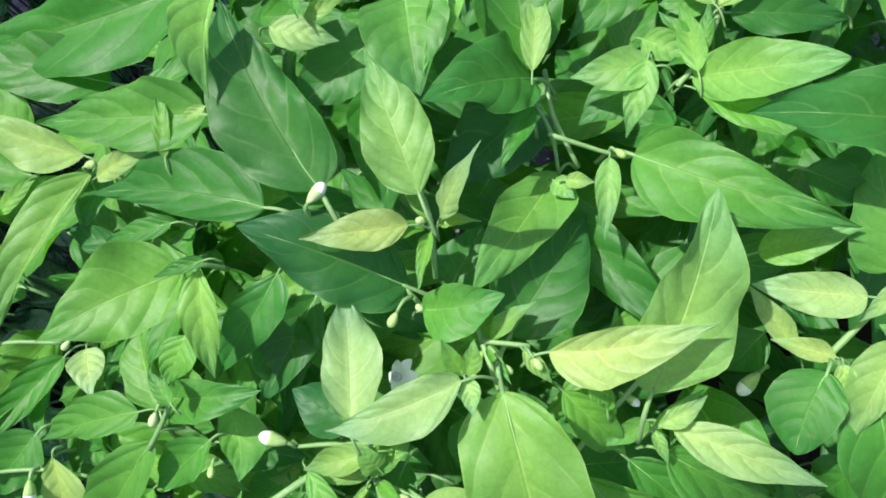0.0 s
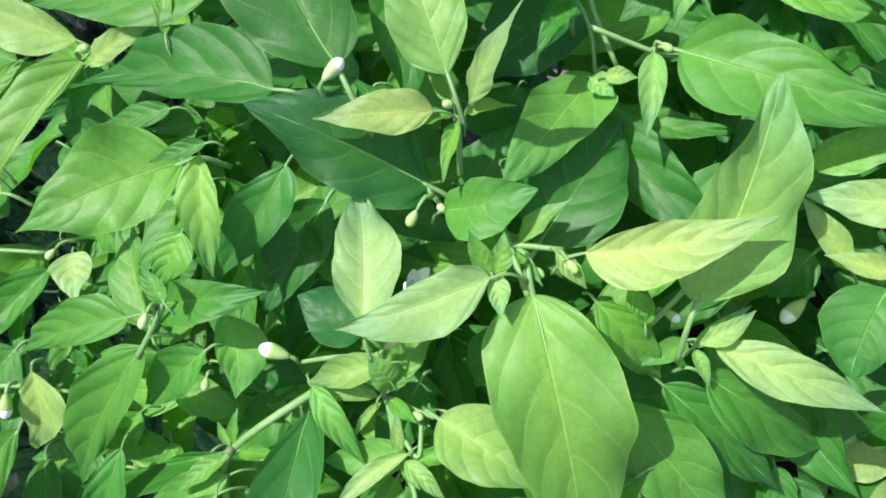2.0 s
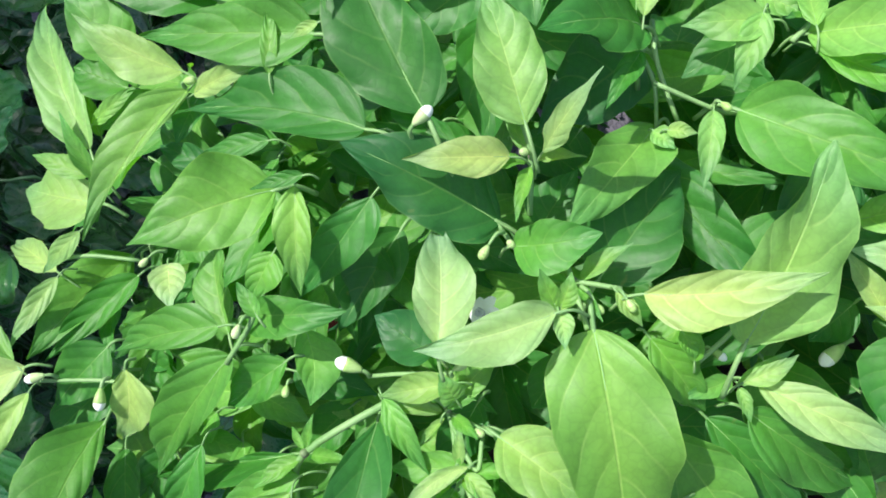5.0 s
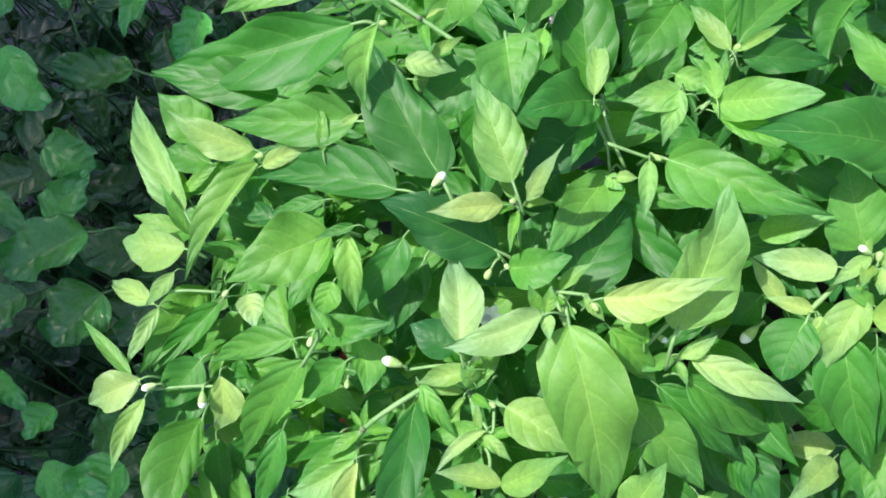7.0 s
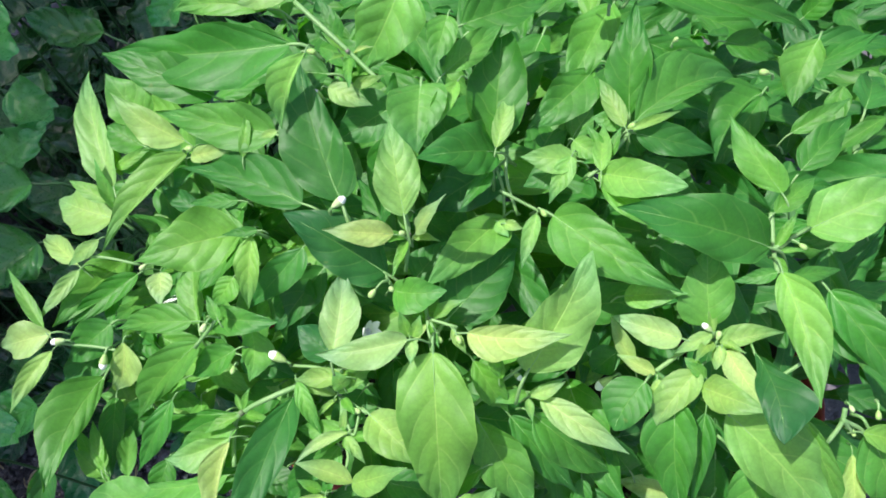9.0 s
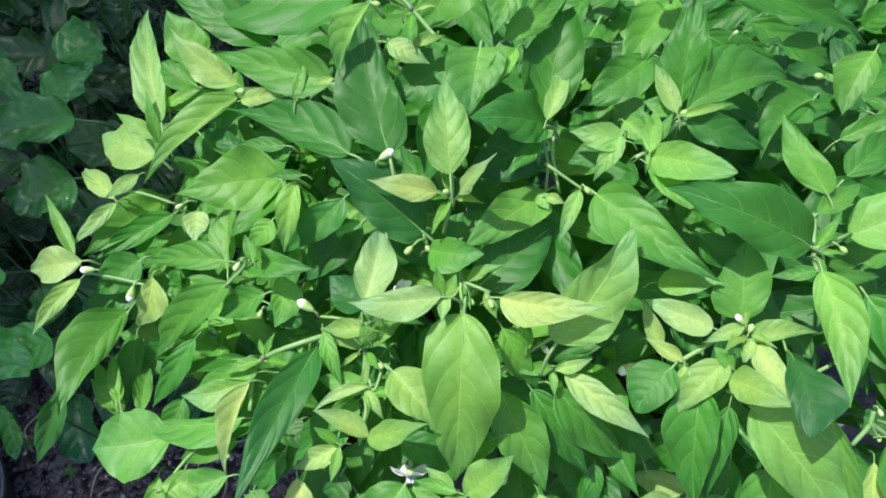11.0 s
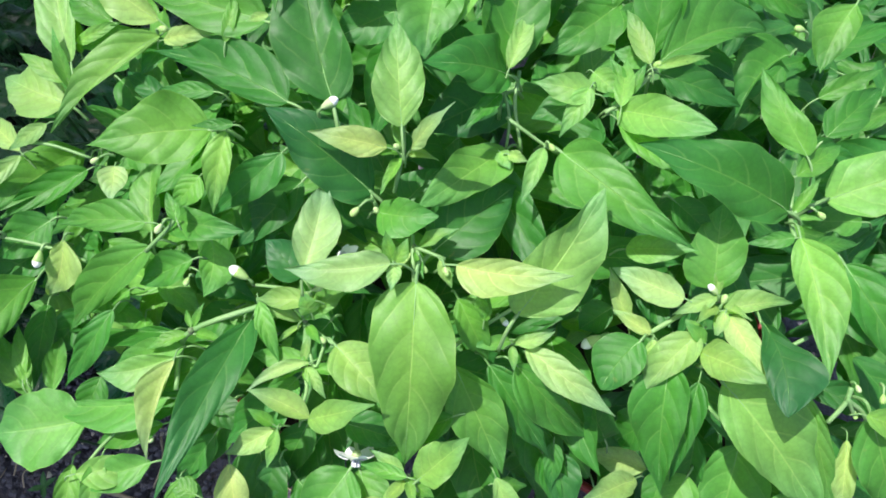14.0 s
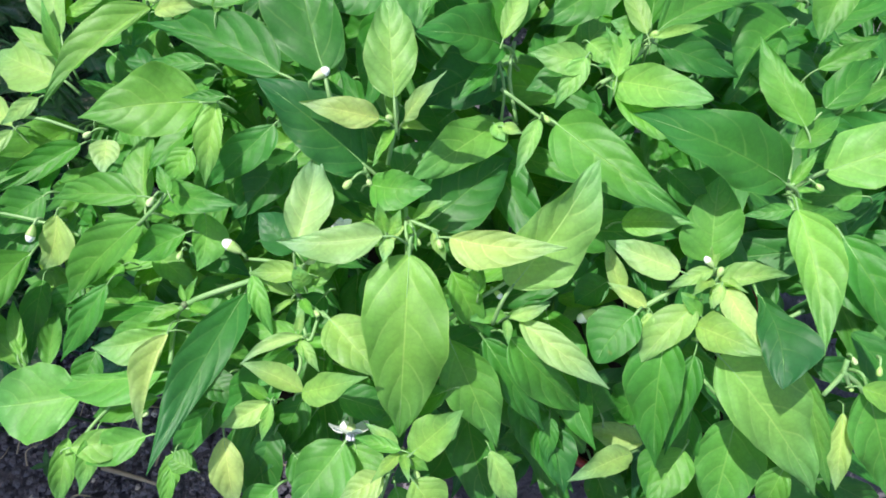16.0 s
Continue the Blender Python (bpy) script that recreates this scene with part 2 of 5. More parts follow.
def leaf(plant, base, tip, width, normal, age, bow=0.0, bend=None, fold=None, stalk=True, round_base=None, sides=None, belly=(0.36, 0.36), sharp=1.35):
    """One pepper leaf with its midrib and stalk, a part of its plant. age: 0 old and dark to 3 young and yellowish;
    some are set low to put shade into the colour.
    sides: the half widths to either side of the midrib, belly: how far along each is widest, sharp: how drawn out the
    tip."""
    rng.seed(round(1e4 * base[0]) + 7919 * round(1e4 * base[1]) + 31 * round(1e4 * tip[0]))
    bend = rng.uniform(0.02, 0.09) if bend is None else bend
    fold = rng.uniform(16, 46) if fold is None else fold
    big = (Vector(tip) - Vector(base)).length > 0.03
    a = rng.uniform(0.54, 0.66) + 0.10 * min(age, 3)
    a = a if round_base is None else round_base
    b = rng.uniform(1.02, 1.28) + 0.07 * min(age, 3)
    peak = (a / (a + b)) ** a * (b / (a + b)) ** b
    halves = None
    if sides is not None:
        halves = []
        for h, at in zip(sides, belly):
            at = at ** 0.9
            p = sharp * at / (1 - at)
            halves.append((h, p, sharp, at ** p * (1 - at) ** sharp))
    verts, faces, uvs, rib = blade(base, tip, width, normal, bow, bend, fold, (a, b, peak), 38 if width > 0.028 else 24 if big else 14, 12 if width > 0.028 else 10 if big else 6, 0.11 * min(1.0, 0.5 * (Vector(tip) - Vector(base)).length / width), halves)
    ob = mesh_object("leaf", verts, faces, LEAF if (Vector(tip) - Vector(base)).length > 0.044 else LEAF_SMALL, uvs=uvs)
    ob.location = base
    ob.parent = plant
    ob.color = (*age_colour(age), 0.45 + 0.18 * min(age, 3))
    r = 0.0011 * min(1.0, max(0.4, width / 0.03))
    v, f = tube([rib[0], rib[len(rib) // 3], rib[2 * len(rib) // 3], rib[-1]], r * 0.22, r * 0.05, 6)
    rib_ob = mesh_object("midrib", v, f, RIB)
    rib_ob.parent = ob
    if stalk:
        way = (Vector(tip) - Vector(base)).normalized()
        long = min(0.016, 0.25 * (Vector(tip) - Vector(base)).length)
        end = Vector(-way) * long * 0.85 + Vector((0, 0, -1)) * long * 0.75
        v, f = tube([rib[0] + way * 0.002, -way * long * 0.45 + Vector((0, 0, -0.1)) * long, end], r * 0.70, r * 0.85, 6)
        st = mesh_object("leaf_stalk", v, f, STEM)
        st.parent = ob
    return ob


def stem(plant, path, r):
    v, f = tube(path, r * 0.8, r * 0.7, 8)
    ob = mesh_object("stem", v, f, STEM)
    ob.parent = plant
    return ob


def leaflets(plant, at, count):
    """The tuft of tiny unfolding leaves that sits at a fork."""
    first = rng.uniform(0, 6.283)
    for i in range(count):
        w = first + i * 2.4
        long = rng.uniform(0.009, 0.019)
        way = Vector((math.cos(w), math.sin(w), rng.uniform(-0.1, 0.7))).normalized()
        b = Vector(at) + way * 0.0025 - Vector((0, 0, 0.002))
        leaf(plant, b, b + way * long, long * rng.uniform(0.32, 0.45), Vector((-0.3 * way.x, -0.3 * way.y, 1)), rng.uniform(1.6, 2.8), fold=rng.uniform(30, 60), stalk=False)


def joint(plant, at, size):
    """The swollen purplish joint where stems fork."""
    v, f = lathe([(-1.2 * size, 0.35 * size), (-0.6 * size, 0.85 * size), (0, size), (0.6 * size, 0.85 * size), (1.2 * size, 0.35 * size)], 10, (0.2, -0.3, 1), at)
    ob = mesh_object("stem_joint", v, f, JOINT, label="purplish stem joint")
    ob.parent = plant
    leaflets(plant, at, 4)
    return ob


def lathe(profile, sides, way, at):
    """A turned form: (height, radius) pairs along the direction way from the point at."""
    way = Vector(way).normalized()
    a = way.orthogonal().normalized()
    b = way.cross(a)
    verts, faces = [], []
    for h, r in profile:
        for j in range(sides):
            w = 2 * math.pi * j / sides
            verts.append(Vector(at) + way * h + (a * math.cos(w) + b * math.sin(w)) * r)
    for i in range(len(profile) - 1):
        for j in range(sides):
            k = (j + 1) % sides
            faces.append((i * sides + j, i * sides + k, (i + 1) * sides + k, (i + 1) * sides + j))
    faces.append(tuple(range(sides))[::-1])
    faces.append(tuple((len(profile) - 1) * sides + j for j in range(sides)))
    return verts, faces


def bud(plant, at, stalk_end, size, white):
    """A flower bud with its calyx and hooked stalk. white: petals about to open."""
    at, end = Vector(at), Vector(stalk_end)
    way = (at - end).normalized()
    hang = (way + Vector((0, 0, -0.5))).normalized()
    s = size
    tall = 1.15 if white else 0.95
    prof = [(-0.45, 0.20), (-0.15, 0.40), (0.12, 0.46), (0.36, 0.38), (0.52, 0.24), (0.60, 0.07)]
    v, f = lathe([(h * s * tall, r * s) for h, r in prof], 12, hang, at)
    ob = mesh_object("flower_bud", v, f, PETAL if white else BUD_GREEN, label="white closed flower bud" if white else "small pale green flower bud")
    ob.parent = plant
    cup = [(-0.95, 0.15), (-0.84, 0.21), (-0.66, 0.31), (-0.45, 0.40), (-0.15, 0.46), (0.0, 0.485), (0.03, 0.44)]
    v, f = lathe([(h * s * tall, r * s) for h, r in cup], 10, hang, at)
    c = mesh_object("calyx", v, f, BUD_GREEN)
    c.parent = ob
    top = at - hang * (s * 0.92 * tall)
    v, f = tube([top, (top + end) / 2 - hang * 0.2 * s + Vector((0, 0, 0.2 * (top - end).length)), end], 0.13 * s, 0.0008, 7)
    st = mesh_object("bud_stalk", v, f, STEM)
    st.parent = ob
    return ob


def flower(plant, at, facing, size):
    """An open white pepper flower: pointed petals, a ring of anthers, a green calyx and stalk."""
    at, way = Vector(at), Vector(facing).normalized()
    a = way.orthogonal().normalized()
    b = way.cross(a)
    v, f = lathe([(-0.16 * size, 0.03 * size), (-0.12 * size, 0.08 * size), (-0.03 * size, 0.11 * size), (0, 0.05 * size)], 10, way, at)
    hub = mesh_object("flower", v, f, BUD_GREEN, label="open white star-shaped pepper flower")
    hub.parent = plant
    for i in range(6):
        w = 2 * math.pi * (i + 0.2) / 6
        out = a * math.cos(w) + b * math.sin(w)
        tip = at + out * size * 0.5 - way * size * rng.uniform(0.02, 0.14)
        v, f, uv, _ = blade(at + out * size * 0.04, tip, size * 0.36, way, 0, 0.08, 14, (0.35, 0.6, 0.545), 8, 4, 0.03)
        p = mesh_object("petal", [q + at + out * size * 0.04 for q in v], f, PETAL, uvs=uv)
        p.parent = hub
    for i in range(6):
        w = 2 * math.pi * (i + 0.7) / 6
        out = a * math.cos(w) + b * math.sin(w)
        v, f = tube([at + out * size * 0.03, at + out * size * 0.07 + way * size * 0.10, at + out * size * 0.07 + way * size * 0.2], 0.0004, 0.0008, 6)
        p = mesh_object("anther", v, f, ANTHER)
        p.parent = hub
    v, f = tube([at - way * size * 0.14, at - way * size * 0.35 + Vector((0, 0, 0.2 * size)), at - way * size * 0.6 + Vector((0, 0, 0.1 * size))], 0.0010, 0.0010, 6)
    p = mesh_object("flower_stalk", v, f, STEM)
    p.parent = hub
    return hub


def pot(name, x, y, radius, height, material, label):
    """A tapered nursery pot with a rolled rim, standing on the soil, filled with compost."""
    ob = new(name)
    ob.location = (x, y, 0)
    tagged(ob, label, "pot")
    t = 0.0025
    prof = [(0.0, radius * 0.74), (height * 0.86, radius * 0.94), (height * 0.86, radius * 1.0), (height * 0.985, radius * 1.03), (height, radius * 1.02),
            (height, radius * 0.985), (height * 0.9, radius * 0.94), (0.01, radius * 0.72)]
    v, f = lathe(prof, 48, (0, 0, 1), (0, 0, 0))
    p = mesh_object("pot_wall", v, f, material)
    p.parent = ob
    v, f = [], []
    n = 40
    for i in range(9):
        r = radius * 0.93 * i / 8
        for j in range(n):
            w = 2 * math.pi * j / n
            v.append(Vector((r * math.cos(w), r * math.sin(w), height * 0.86 + 0.004 * noise.noise((r * 60 * math.cos(w), r * 60 * math.sin(w), x * 9)))))
    for i in range(8):
        for j in range(n):
            k = (j + 1) % n
            f.append((i * n + j, i * n + k, (i + 1) * n + k, (i + 1) * n + j))
    p = mesh_object("compost", v, f, COMPOST)
    p.parent = ob
    return ob


# ---- ground ----
def ground():
    """One sheet of dug soil, fine near the plants and reaching to the horizon."""
    n = 150
    verts, faces = [], []
    ticks = [math.copysign(abs(s) * 0.9 + (abs(s) ** 6) * 400.0, s) for s in (2 * i / n - 1 for i in range(n + 1))]
    for y in ticks:
        for x in ticks:
            z = 0.0
            if abs(x) < 3 and abs(y) < 3:
                z = 0.016 * (noise.noise((x * 7, y * 7, 0)) - 0.2) + 0.007 * noise.noise((x * 31, y * 31, 4)) + 0.003 * noise.noise((x * 90, y * 90, 8))
            verts.append((x, y + 0.1, z - 0.004))
    w = n + 1
    for i in range(n):
        for j in range(n):
            faces.append((i * w + j, i * w + j + 1, (i + 1) * w + j + 1, (i + 1) * w + j))
    ob = mesh_object("ground", verts, faces, SOIL)
    return tagged(ob, "dark dug garden soil with crumbs and litter", "soil", kind="structure")


ground()


def added_shade_wall():
    """An unseen plain wall, added so that its shade lies on the low plants."""
    x0, x1, y0, y1, h = -1.42, -1.22, -2.0, 3.0, 3.26
    v = [(x, y, z) for z in (-0.05, h) for x, y in ((x0, y0), (x1, y0), (x1, y1), (x0, y1))]
    f = [(0, 1, 5, 4), (1, 2, 6, 5), (2, 3, 7, 6), (3, 0, 4, 7), (4, 5, 6, 7)]
    ob = mesh_object("unseen_shade_wall", v, f, WALL, smooth=False)
    return tagged(ob, "unseen plain wall added to shade the low plants", "wall", kind="structure")


added_shade_wall()


def crumbs():
    """Loose crumbs of soil and small stones, past counting, in one mesh."""
    r = random.Random(3)
    verts, faces = [], []
    ico = [Vector(p).normalized() for p in ((0, 0, 1), (0.9, 0, 0.2), (0.2, 0.9, 0.1), (-0.8, 0.4, 0.2), (-0.5, -0.8, 0.1), (0.5, -0.7, 0.2), (0, 0, -1))]
    tri = [(0, 1, 2), (0, 2, 3), (0, 3, 4), (0, 4, 5), (0, 5, 1), (6, 2, 1), (6, 3, 2), (6, 4, 3), (6, 5, 4), (6, 1, 5)]
    for _ in range(5200):
        x, y = r.uniform(-0.85, 0.7), r.uniform(-0.35, 1.2)
        s = r.uniform(0.002, 0.008) * r.uniform(0.5, 1.3)
        q = len(verts)
        for p in ico:
            verts.append((x + p.x * s * r.uniform(0.7, 1.3), y + p.y * s * r.uniform(0.7, 1.3), 0.002 + p.z * s * r.uniform(0.5, 1.0)))
        faces += [(a + q, b + q, c + q) for a, b, c in tri]
    for _ in range(9000):
        x, y = r.uniform(-0.62, -0.12), r.uniform(-0.20, 0.14)
        s = r.uniform(0.0008, 0.0040)
        q = len(verts)
        for p in ico:
            verts.append((x + p.x * s * r.uniform(0.6, 1.5), y + p.y * s * r.uniform(0.6, 1.5), 0.003 + p.z * s))
        faces += [(a + q, b + q, c + q) for a, b, c in tri]
    ob = mesh_object("soil_crumbs", verts, faces, CLOD, smooth=False)
    return tagged(ob, "loose crumbs of dark soil lying on the ground", "soil crumbs", kind="stuff")


crumbs()

def straw(path, r):
    v, f = tube(path, r, r * 0.6, 6)
    return tagged(mesh_object("dry_stalk", v, f, LITTER), "thin pale dry stalk lying on the soil", "plant litter", group="litter on the soil")


def litter():
    r = random.Random(5)
    for _ in range(46):
        x, y, a, n = r.uniform(-0.58, -0.15), r.uniform(-0.14, 0.10), r.uniform(0, 6.283), r.uniform(0.012, 0.05)
        d = Vector((math.cos(a), math.sin(a), 0))
        w = Vector((-d.y, d.x, 0)) * r.uniform(-0.3, 0.3) * n
        straw([(x, y, 0.006), Vector((x, y, 0.010)) + d * n * 0.5 + w, Vector((x, y, 0.006)) + d * n], r.uniform(0.0005, 0.0014))


litter()
straw([(-0.347, -0.021, 0.006), (-0.309, -0.022, 0.02), (-0.279, -0.023, 0.012)], 0.0024)

def seedling(x, y, turn, long):
    """A small weed with a few leaves, rooted in the soil."""
    ob = tagged(new("seedling"), "small green weed seedling growing in the soil", "seedling", group="weeds in the soil")
    ob.location = (x, y, 0)
    top = Vector((0, 0, 0.012))
    v, f = tube([(0, 0, -0.004), (0.001, 0, 0.006), top], 0.0006, 0.0005, 6)
    mesh_object("stem", v, f, STEM).parent = ob
    for i in range(4):
        w = turn + i * 1.7
        way = Vector((math.cos(w), math.sin(w), 0.25)).normalized()
        v, f, uv, _ = blade(top, top + way * long, long * 0.55, (0, 0, 1), 0, 0.05, 15, (0.6, 0.9, 0.53), 10, 6, 0.05)
        p = mesh_object("leaf", [q + top for q in v], f, LEAF_SMALL, uvs=uv)
        p.parent = ob
        p.color = (0.06, 0.22, 0.06, 0.4)


seedling(-0.464, -0.012, 0.4, 0.011)
seedling(-0.397, -0.031, 2.0, 0.014)
seedling(-0.524, 0.002, 3.1, 0.01)

# ---- pots ----
pot("plant_pot", -0.14, 0.145, 0.108, 0.155, POT_RED, "brick red plastic pot under the pepper plant")
pot("plant_pot", 0.11, 0.155, 0.102, 0.14, POT_RED, "brick red plastic pot under the pepper plant")
pot("plant_pot", -0.556, -0.082, 0.072, 0.055, POT_DARK, "dark grey plastic nursery pot on the soil")

# ---- pepper plants ----
def plant(name, label, x, y, z, category):
    ob = new(name)
    ob.location = (0, 0, 0)
    return tagged(ob, label, category)


pepper_left = plant("pepper_plant", "bushy green pepper plant with buds and white flowers, potted", -0.09, 0.16, 0.15, "pepper plant")
pepper_right = plant("pepper_plant", "bushy pepper plant with yellow-green young leaves, in a red pot", 0.13, 0.14, 0.15, "pepper plant")

leaf(pepper_left, (-0.2042, 0.1206, 0.4540), (-0.2394, 0.1848, 0.4679), 0.0163, (0.10, -0.15, 0.98), 2.5, bow=-0.009, sides=(0.0096, 0.0066), belly=(0.27, 0.26), fold=34, bend=0.077)
leaf(pepper_left, (-0.1686, 0.1444, 0.4627), (-0.2031, 0.1559, 0.4832), 0.0163, (0.36, -0.41, 0.84), 2.8, bow=-0.053, sides=(0.0099, 0.0056), belly=(0.31, 0.42), fold=23, bend=0.033)
leaf(pepper_left, (-0.1136, 0.1410, 0.4762), (-0.1851, 0.1550, 0.4711), 0.0237, (-0.15, -0.43, 0.89), 1.4, bow=-0.003, sides=(0.0114, 0.0108), belly=(0.25, 0.24), fold=36, bend=0.039)
leaf(pepper_left, (-0.1679, 0.1397, 0.4584), (-0.2020, 0.0883, 0.4452), 0.0137, (0.31, -0.42, 0.85), 2.2, bow=0.039, sides=(0.0023, 0.0103), belly=(0.28, 0.33), fold=25, bend=0.045)
leaf(pepper_left, (-0.1650, 0.1377, 0.4585), (-0.1315, 0.1351, 0.4726), 0.0085, (-0.36, -0.56, 0.75), 2.8)
leaf(pepper_left, (-0.2247, 0.1205, 0.4204), (-0.2649, 0.1303, 0.4206), 0.0265, (-0.04, -0.20, 0.98), 2.5, bow=-0.032, sides=(0.0145, 0.0109), belly=(0.26, 0.42), sharp=0.95, fold=27, bend=0.056)
leaf(pepper_left, (-0.2053, 0.1134, 0.4446), (-0.2111, 0.1284, 0.4658), 0.0070, (0.43, -0.68, 0.60), 2)
leaf(pepper_left, (-0.2160, 0.1200, 0.4389), (-0.2408, 0.1283, 0.4444), 0.0090, (0.13, -0.26, 0.96), 2.3)
leaf(pepper_left, (-0.1304, 0.1017, 0.4498), (-0.1735, 0.0790, 0.4570), 0.0302, (0.33, -0.34, 0.88), 1.9, bow=0.020, sides=(0.0139, 0.0149), belly=(0.35, 0.29), fold=18, bend=0.074)
leaf(pepper_left, (-0.1145, 0.0972, 0.4630), (-0.1322, 0.0943, 0.4614), 0.0047, (-0.01, -0.44, 0.90), 1)
leaf(pepper_left, (-0.1185, 0.0965, 0.4590), (-0.1182, 0.0676, 0.4421), 0.0112, (0.31, -0.48, 0.82), 2.2, bow=0.022, sides=(0.0050, 0.0061), belly=(0.42, 0.35), fold=38, bend=0.036)
leaf(pepper_left, (-0.0977, 0.0979, 0.4488), (-0.1263, 0.0721, 0.4288), 0.0164, (0.06, -0.66, 0.75), 0.8, bow=-0.010, sides=(0.0087, 0.0070), belly=(0.24, 0.42), fold=33, bend=0.042)
leaf(pepper_left, (-0.0952, 0.1003, 0.4247), (-0.1165, 0.0682, 0.4129), 0.0240, (0.17, -0.44, 0.88), 0.5)
leaf(pepper_left, (-0.2422, 0.0950, 0.4111), (-0.2830, 0.1179, 0.3994), 0.0135, (-0.23, 0.09, 0.97), 2.7)
leaf(pepper_left, (-0.2234, 0.1038, 0.4261), (-0.2425, 0.0908, 0.4170), 0.0081, (0.09, -0.65, 0.75), 2.5)
leaf(pepper_left, (-0.2327, 0.0882, 0.4192), (-0.2468, 0.0601, 0.4152), 0.0080, (0.42, -0.33, 0.85), 2.5)
leaf(pepper_left, (-0.2296, 0.1149, 0.3878), (-0.2389, 0.0579, 0.4127), 0.0231, (0.60, 0.24, 0.76), 1.7, bow=0.004, sides=(0.0112, 0.0128), belly=(0.42, 0.42), fold=26, bend=0.071)
leaf(pepper_left, (-0.2077, 0.0947, 0.4064), (-0.2405, 0.0601, 0.4027), 0.0163, (0.31, -0.39, 0.87), 1)
leaf(pepper_left, (-0.1781, 0.0871, 0.4292), (-0.1711, 0.0692, 0.4291), 0.0130, (0.27, 0.10, 0.96), 3)
leaf(pepper_left, (-0.1292, 0.0817, 0.4445), (-0.1380, 0.0678, 0.4375), 0.0121, (0.19, -0.54, 0.82), 1.8)
# low age: the shade of a blade turned from the sun, put into its colour
leaf(pepper_left, (-0.0972, 0.1129, 0.4630), (-0.1692, 0.1319, 0.4574), 0.0219, (-0.14, -0.26, 0.96), 0.6, bow=0.033, sides=(0.0081, 0.0139), belly=(0.24, 0.25), fold=30, bend=0.045)
leaf(pepper_left, (-0.1310, 0.1141, 0.4595), (-0.1590, 0.1131, 0.4551), 0.0072, (-0.12, -0.46, 0.88), 1.2)
leaf(pepper_left, (-0.1939, 0.1530, 0.4640), (-0.2124, 0.1689, 0.4820), 0.0235, (0.42, -0.42, 0.80), 2)
leaf(pepper_left, (-0.1912, 0.1413, 0.4603), (-0.2125, 0.1483, 0.4664), 0.0203, (0.16, -0.33, 0.93), 1.3)
leaf(pepper_left, (-0.2045, 0.1298, 0.4565), (-0.1829, 0.1394, 0.4646), 0.0059, (0.01, -0.66, 0.75), 2.2)
leaf(pepper_left, (-0.2076, 0.1310, 0.4481), (-0.2121, 0.1457, 0.4611), 0.0079, (0.33, -0.57, 0.76), 1.6)
leaf(pepper_left, (-0.1702, 0.1451, 0.4494), (-0.1743, 0.1247, 0.4483), 0.0118, (0.45, -0.14, 0.88), 0.8)
leaf(pepper_left, (-0.1602, 0.1158, 0.4431), (-0.1856, 0.1291, 0.4434), 0.0115, (-0.08, -0.17, 0.98), 0.2)
leaf(pepper_left, (-0.1125, 0.1817, 0.4918), (-0.2234, 0.1843, 0.4787), 0.0341, (-0.11, -0.52, 0.85), 0.9, bow=-0.030, sides=(0.0200, 0.0118), belly=(0.24, 0.39), fold=38, bend=0.042)
leaf(pepper_left, (-0.1532, 0.1626, 0.4751), (-0.2133, 0.1763, 0.4893), 0.0235, (0.14, -0.36, 0.92), 1)
leaf(pepper_left, (-0.0945, 0.1617, 0.5076), (-0.1020, 0.1318, 0.4922), 0.0132, (0.30, -0.49, 0.82), 2.1, bow=0.074, sides=(0.0014, 0.0091), belly=(0.42, 0.42), fold=40, bend=0.054)
# age lowered to colour in the shade on its face away from the sun
leaf(pepper_left, (-0.0769, 0.1126, 0.4688), (-0.1032, 0.1683, 0.4957), 0.0292, (0.19, -0.35, 0.92), 0.55, bow=-0.031, sides=(0.0165, 0.0115), belly=(0.34, 0.24), sharp=1.15, fold=24, bend=0.059)
leaf(pepper_left, (-0.0487, 0.1103, 0.4630), (-0.0600, 0.1483, 0.4826), 0.0209, (0.17, -0.41, 0.90), 2.3, bow=-0.004, sides=(0.0101, 0.0103), belly=(0.30, 0.39), fold=18, bend=0.065)
leaf(pepper_left, (-0.0541, 0.1049, 0.4554), (-0.0824, 0.0981, 0.4672), 0.0123, (0.43, -0.35, 0.83), 3, bow=-0.012, sides=(0.0060, 0.0056), belly=(0.38, 0.34), fold=30, bend=0.071)
leaf(pepper_left, (-0.0447, 0.1072, 0.4539), (-0.0266, 0.1089, 0.4852), 0.0101, (-0.74, -0.50, 0.45), 3, bow=0.031, sides=(0.0032, 0.0046), belly=(0.41, 0.42), fold=20, bend=0.077)
leaf(pepper_left, (-0.0596, 0.0945, 0.4358), (-0.1001, 0.1023, 0.4715), 0.0276, (0.55, -0.42, 0.72), 0.2, bow=0.012, sides=(0.0130, 0.0137), belly=(0.32, 0.42), sharp=1, fold=16, bend=0.033)
leaf(pepper_left, (-0.0111, 0.1358, 0.4255), (-0.0380, 0.0880, 0.4411), 0.0214, (0.43, 0.05, 0.90), 2.1, bow=-0.002, sides=(0.0106, 0.0099), belly=(0.32, 0.42), sharp=1.05, fold=26, bend=0.039)
leaf(pepper_left, (-0.0124, 0.1279, 0.4334), (-0.0064, 0.1205, 0.4331), 0.0080, (-0.14, -0.17, 0.98), 2.3)
leaf(pepper_left, (-0.0309, 0.0821, 0.4190), (-0.0030, 0.1230, 0.4191), 0.0331, (0.23, -0.16, 0.96), 0.3)
leaf(pepper_left, (-0.0489, 0.0996, 0.4228), (-0.0364, 0.1179, 0.4289), 0.0192, (0.12, -0.39, 0.91), 0.6)
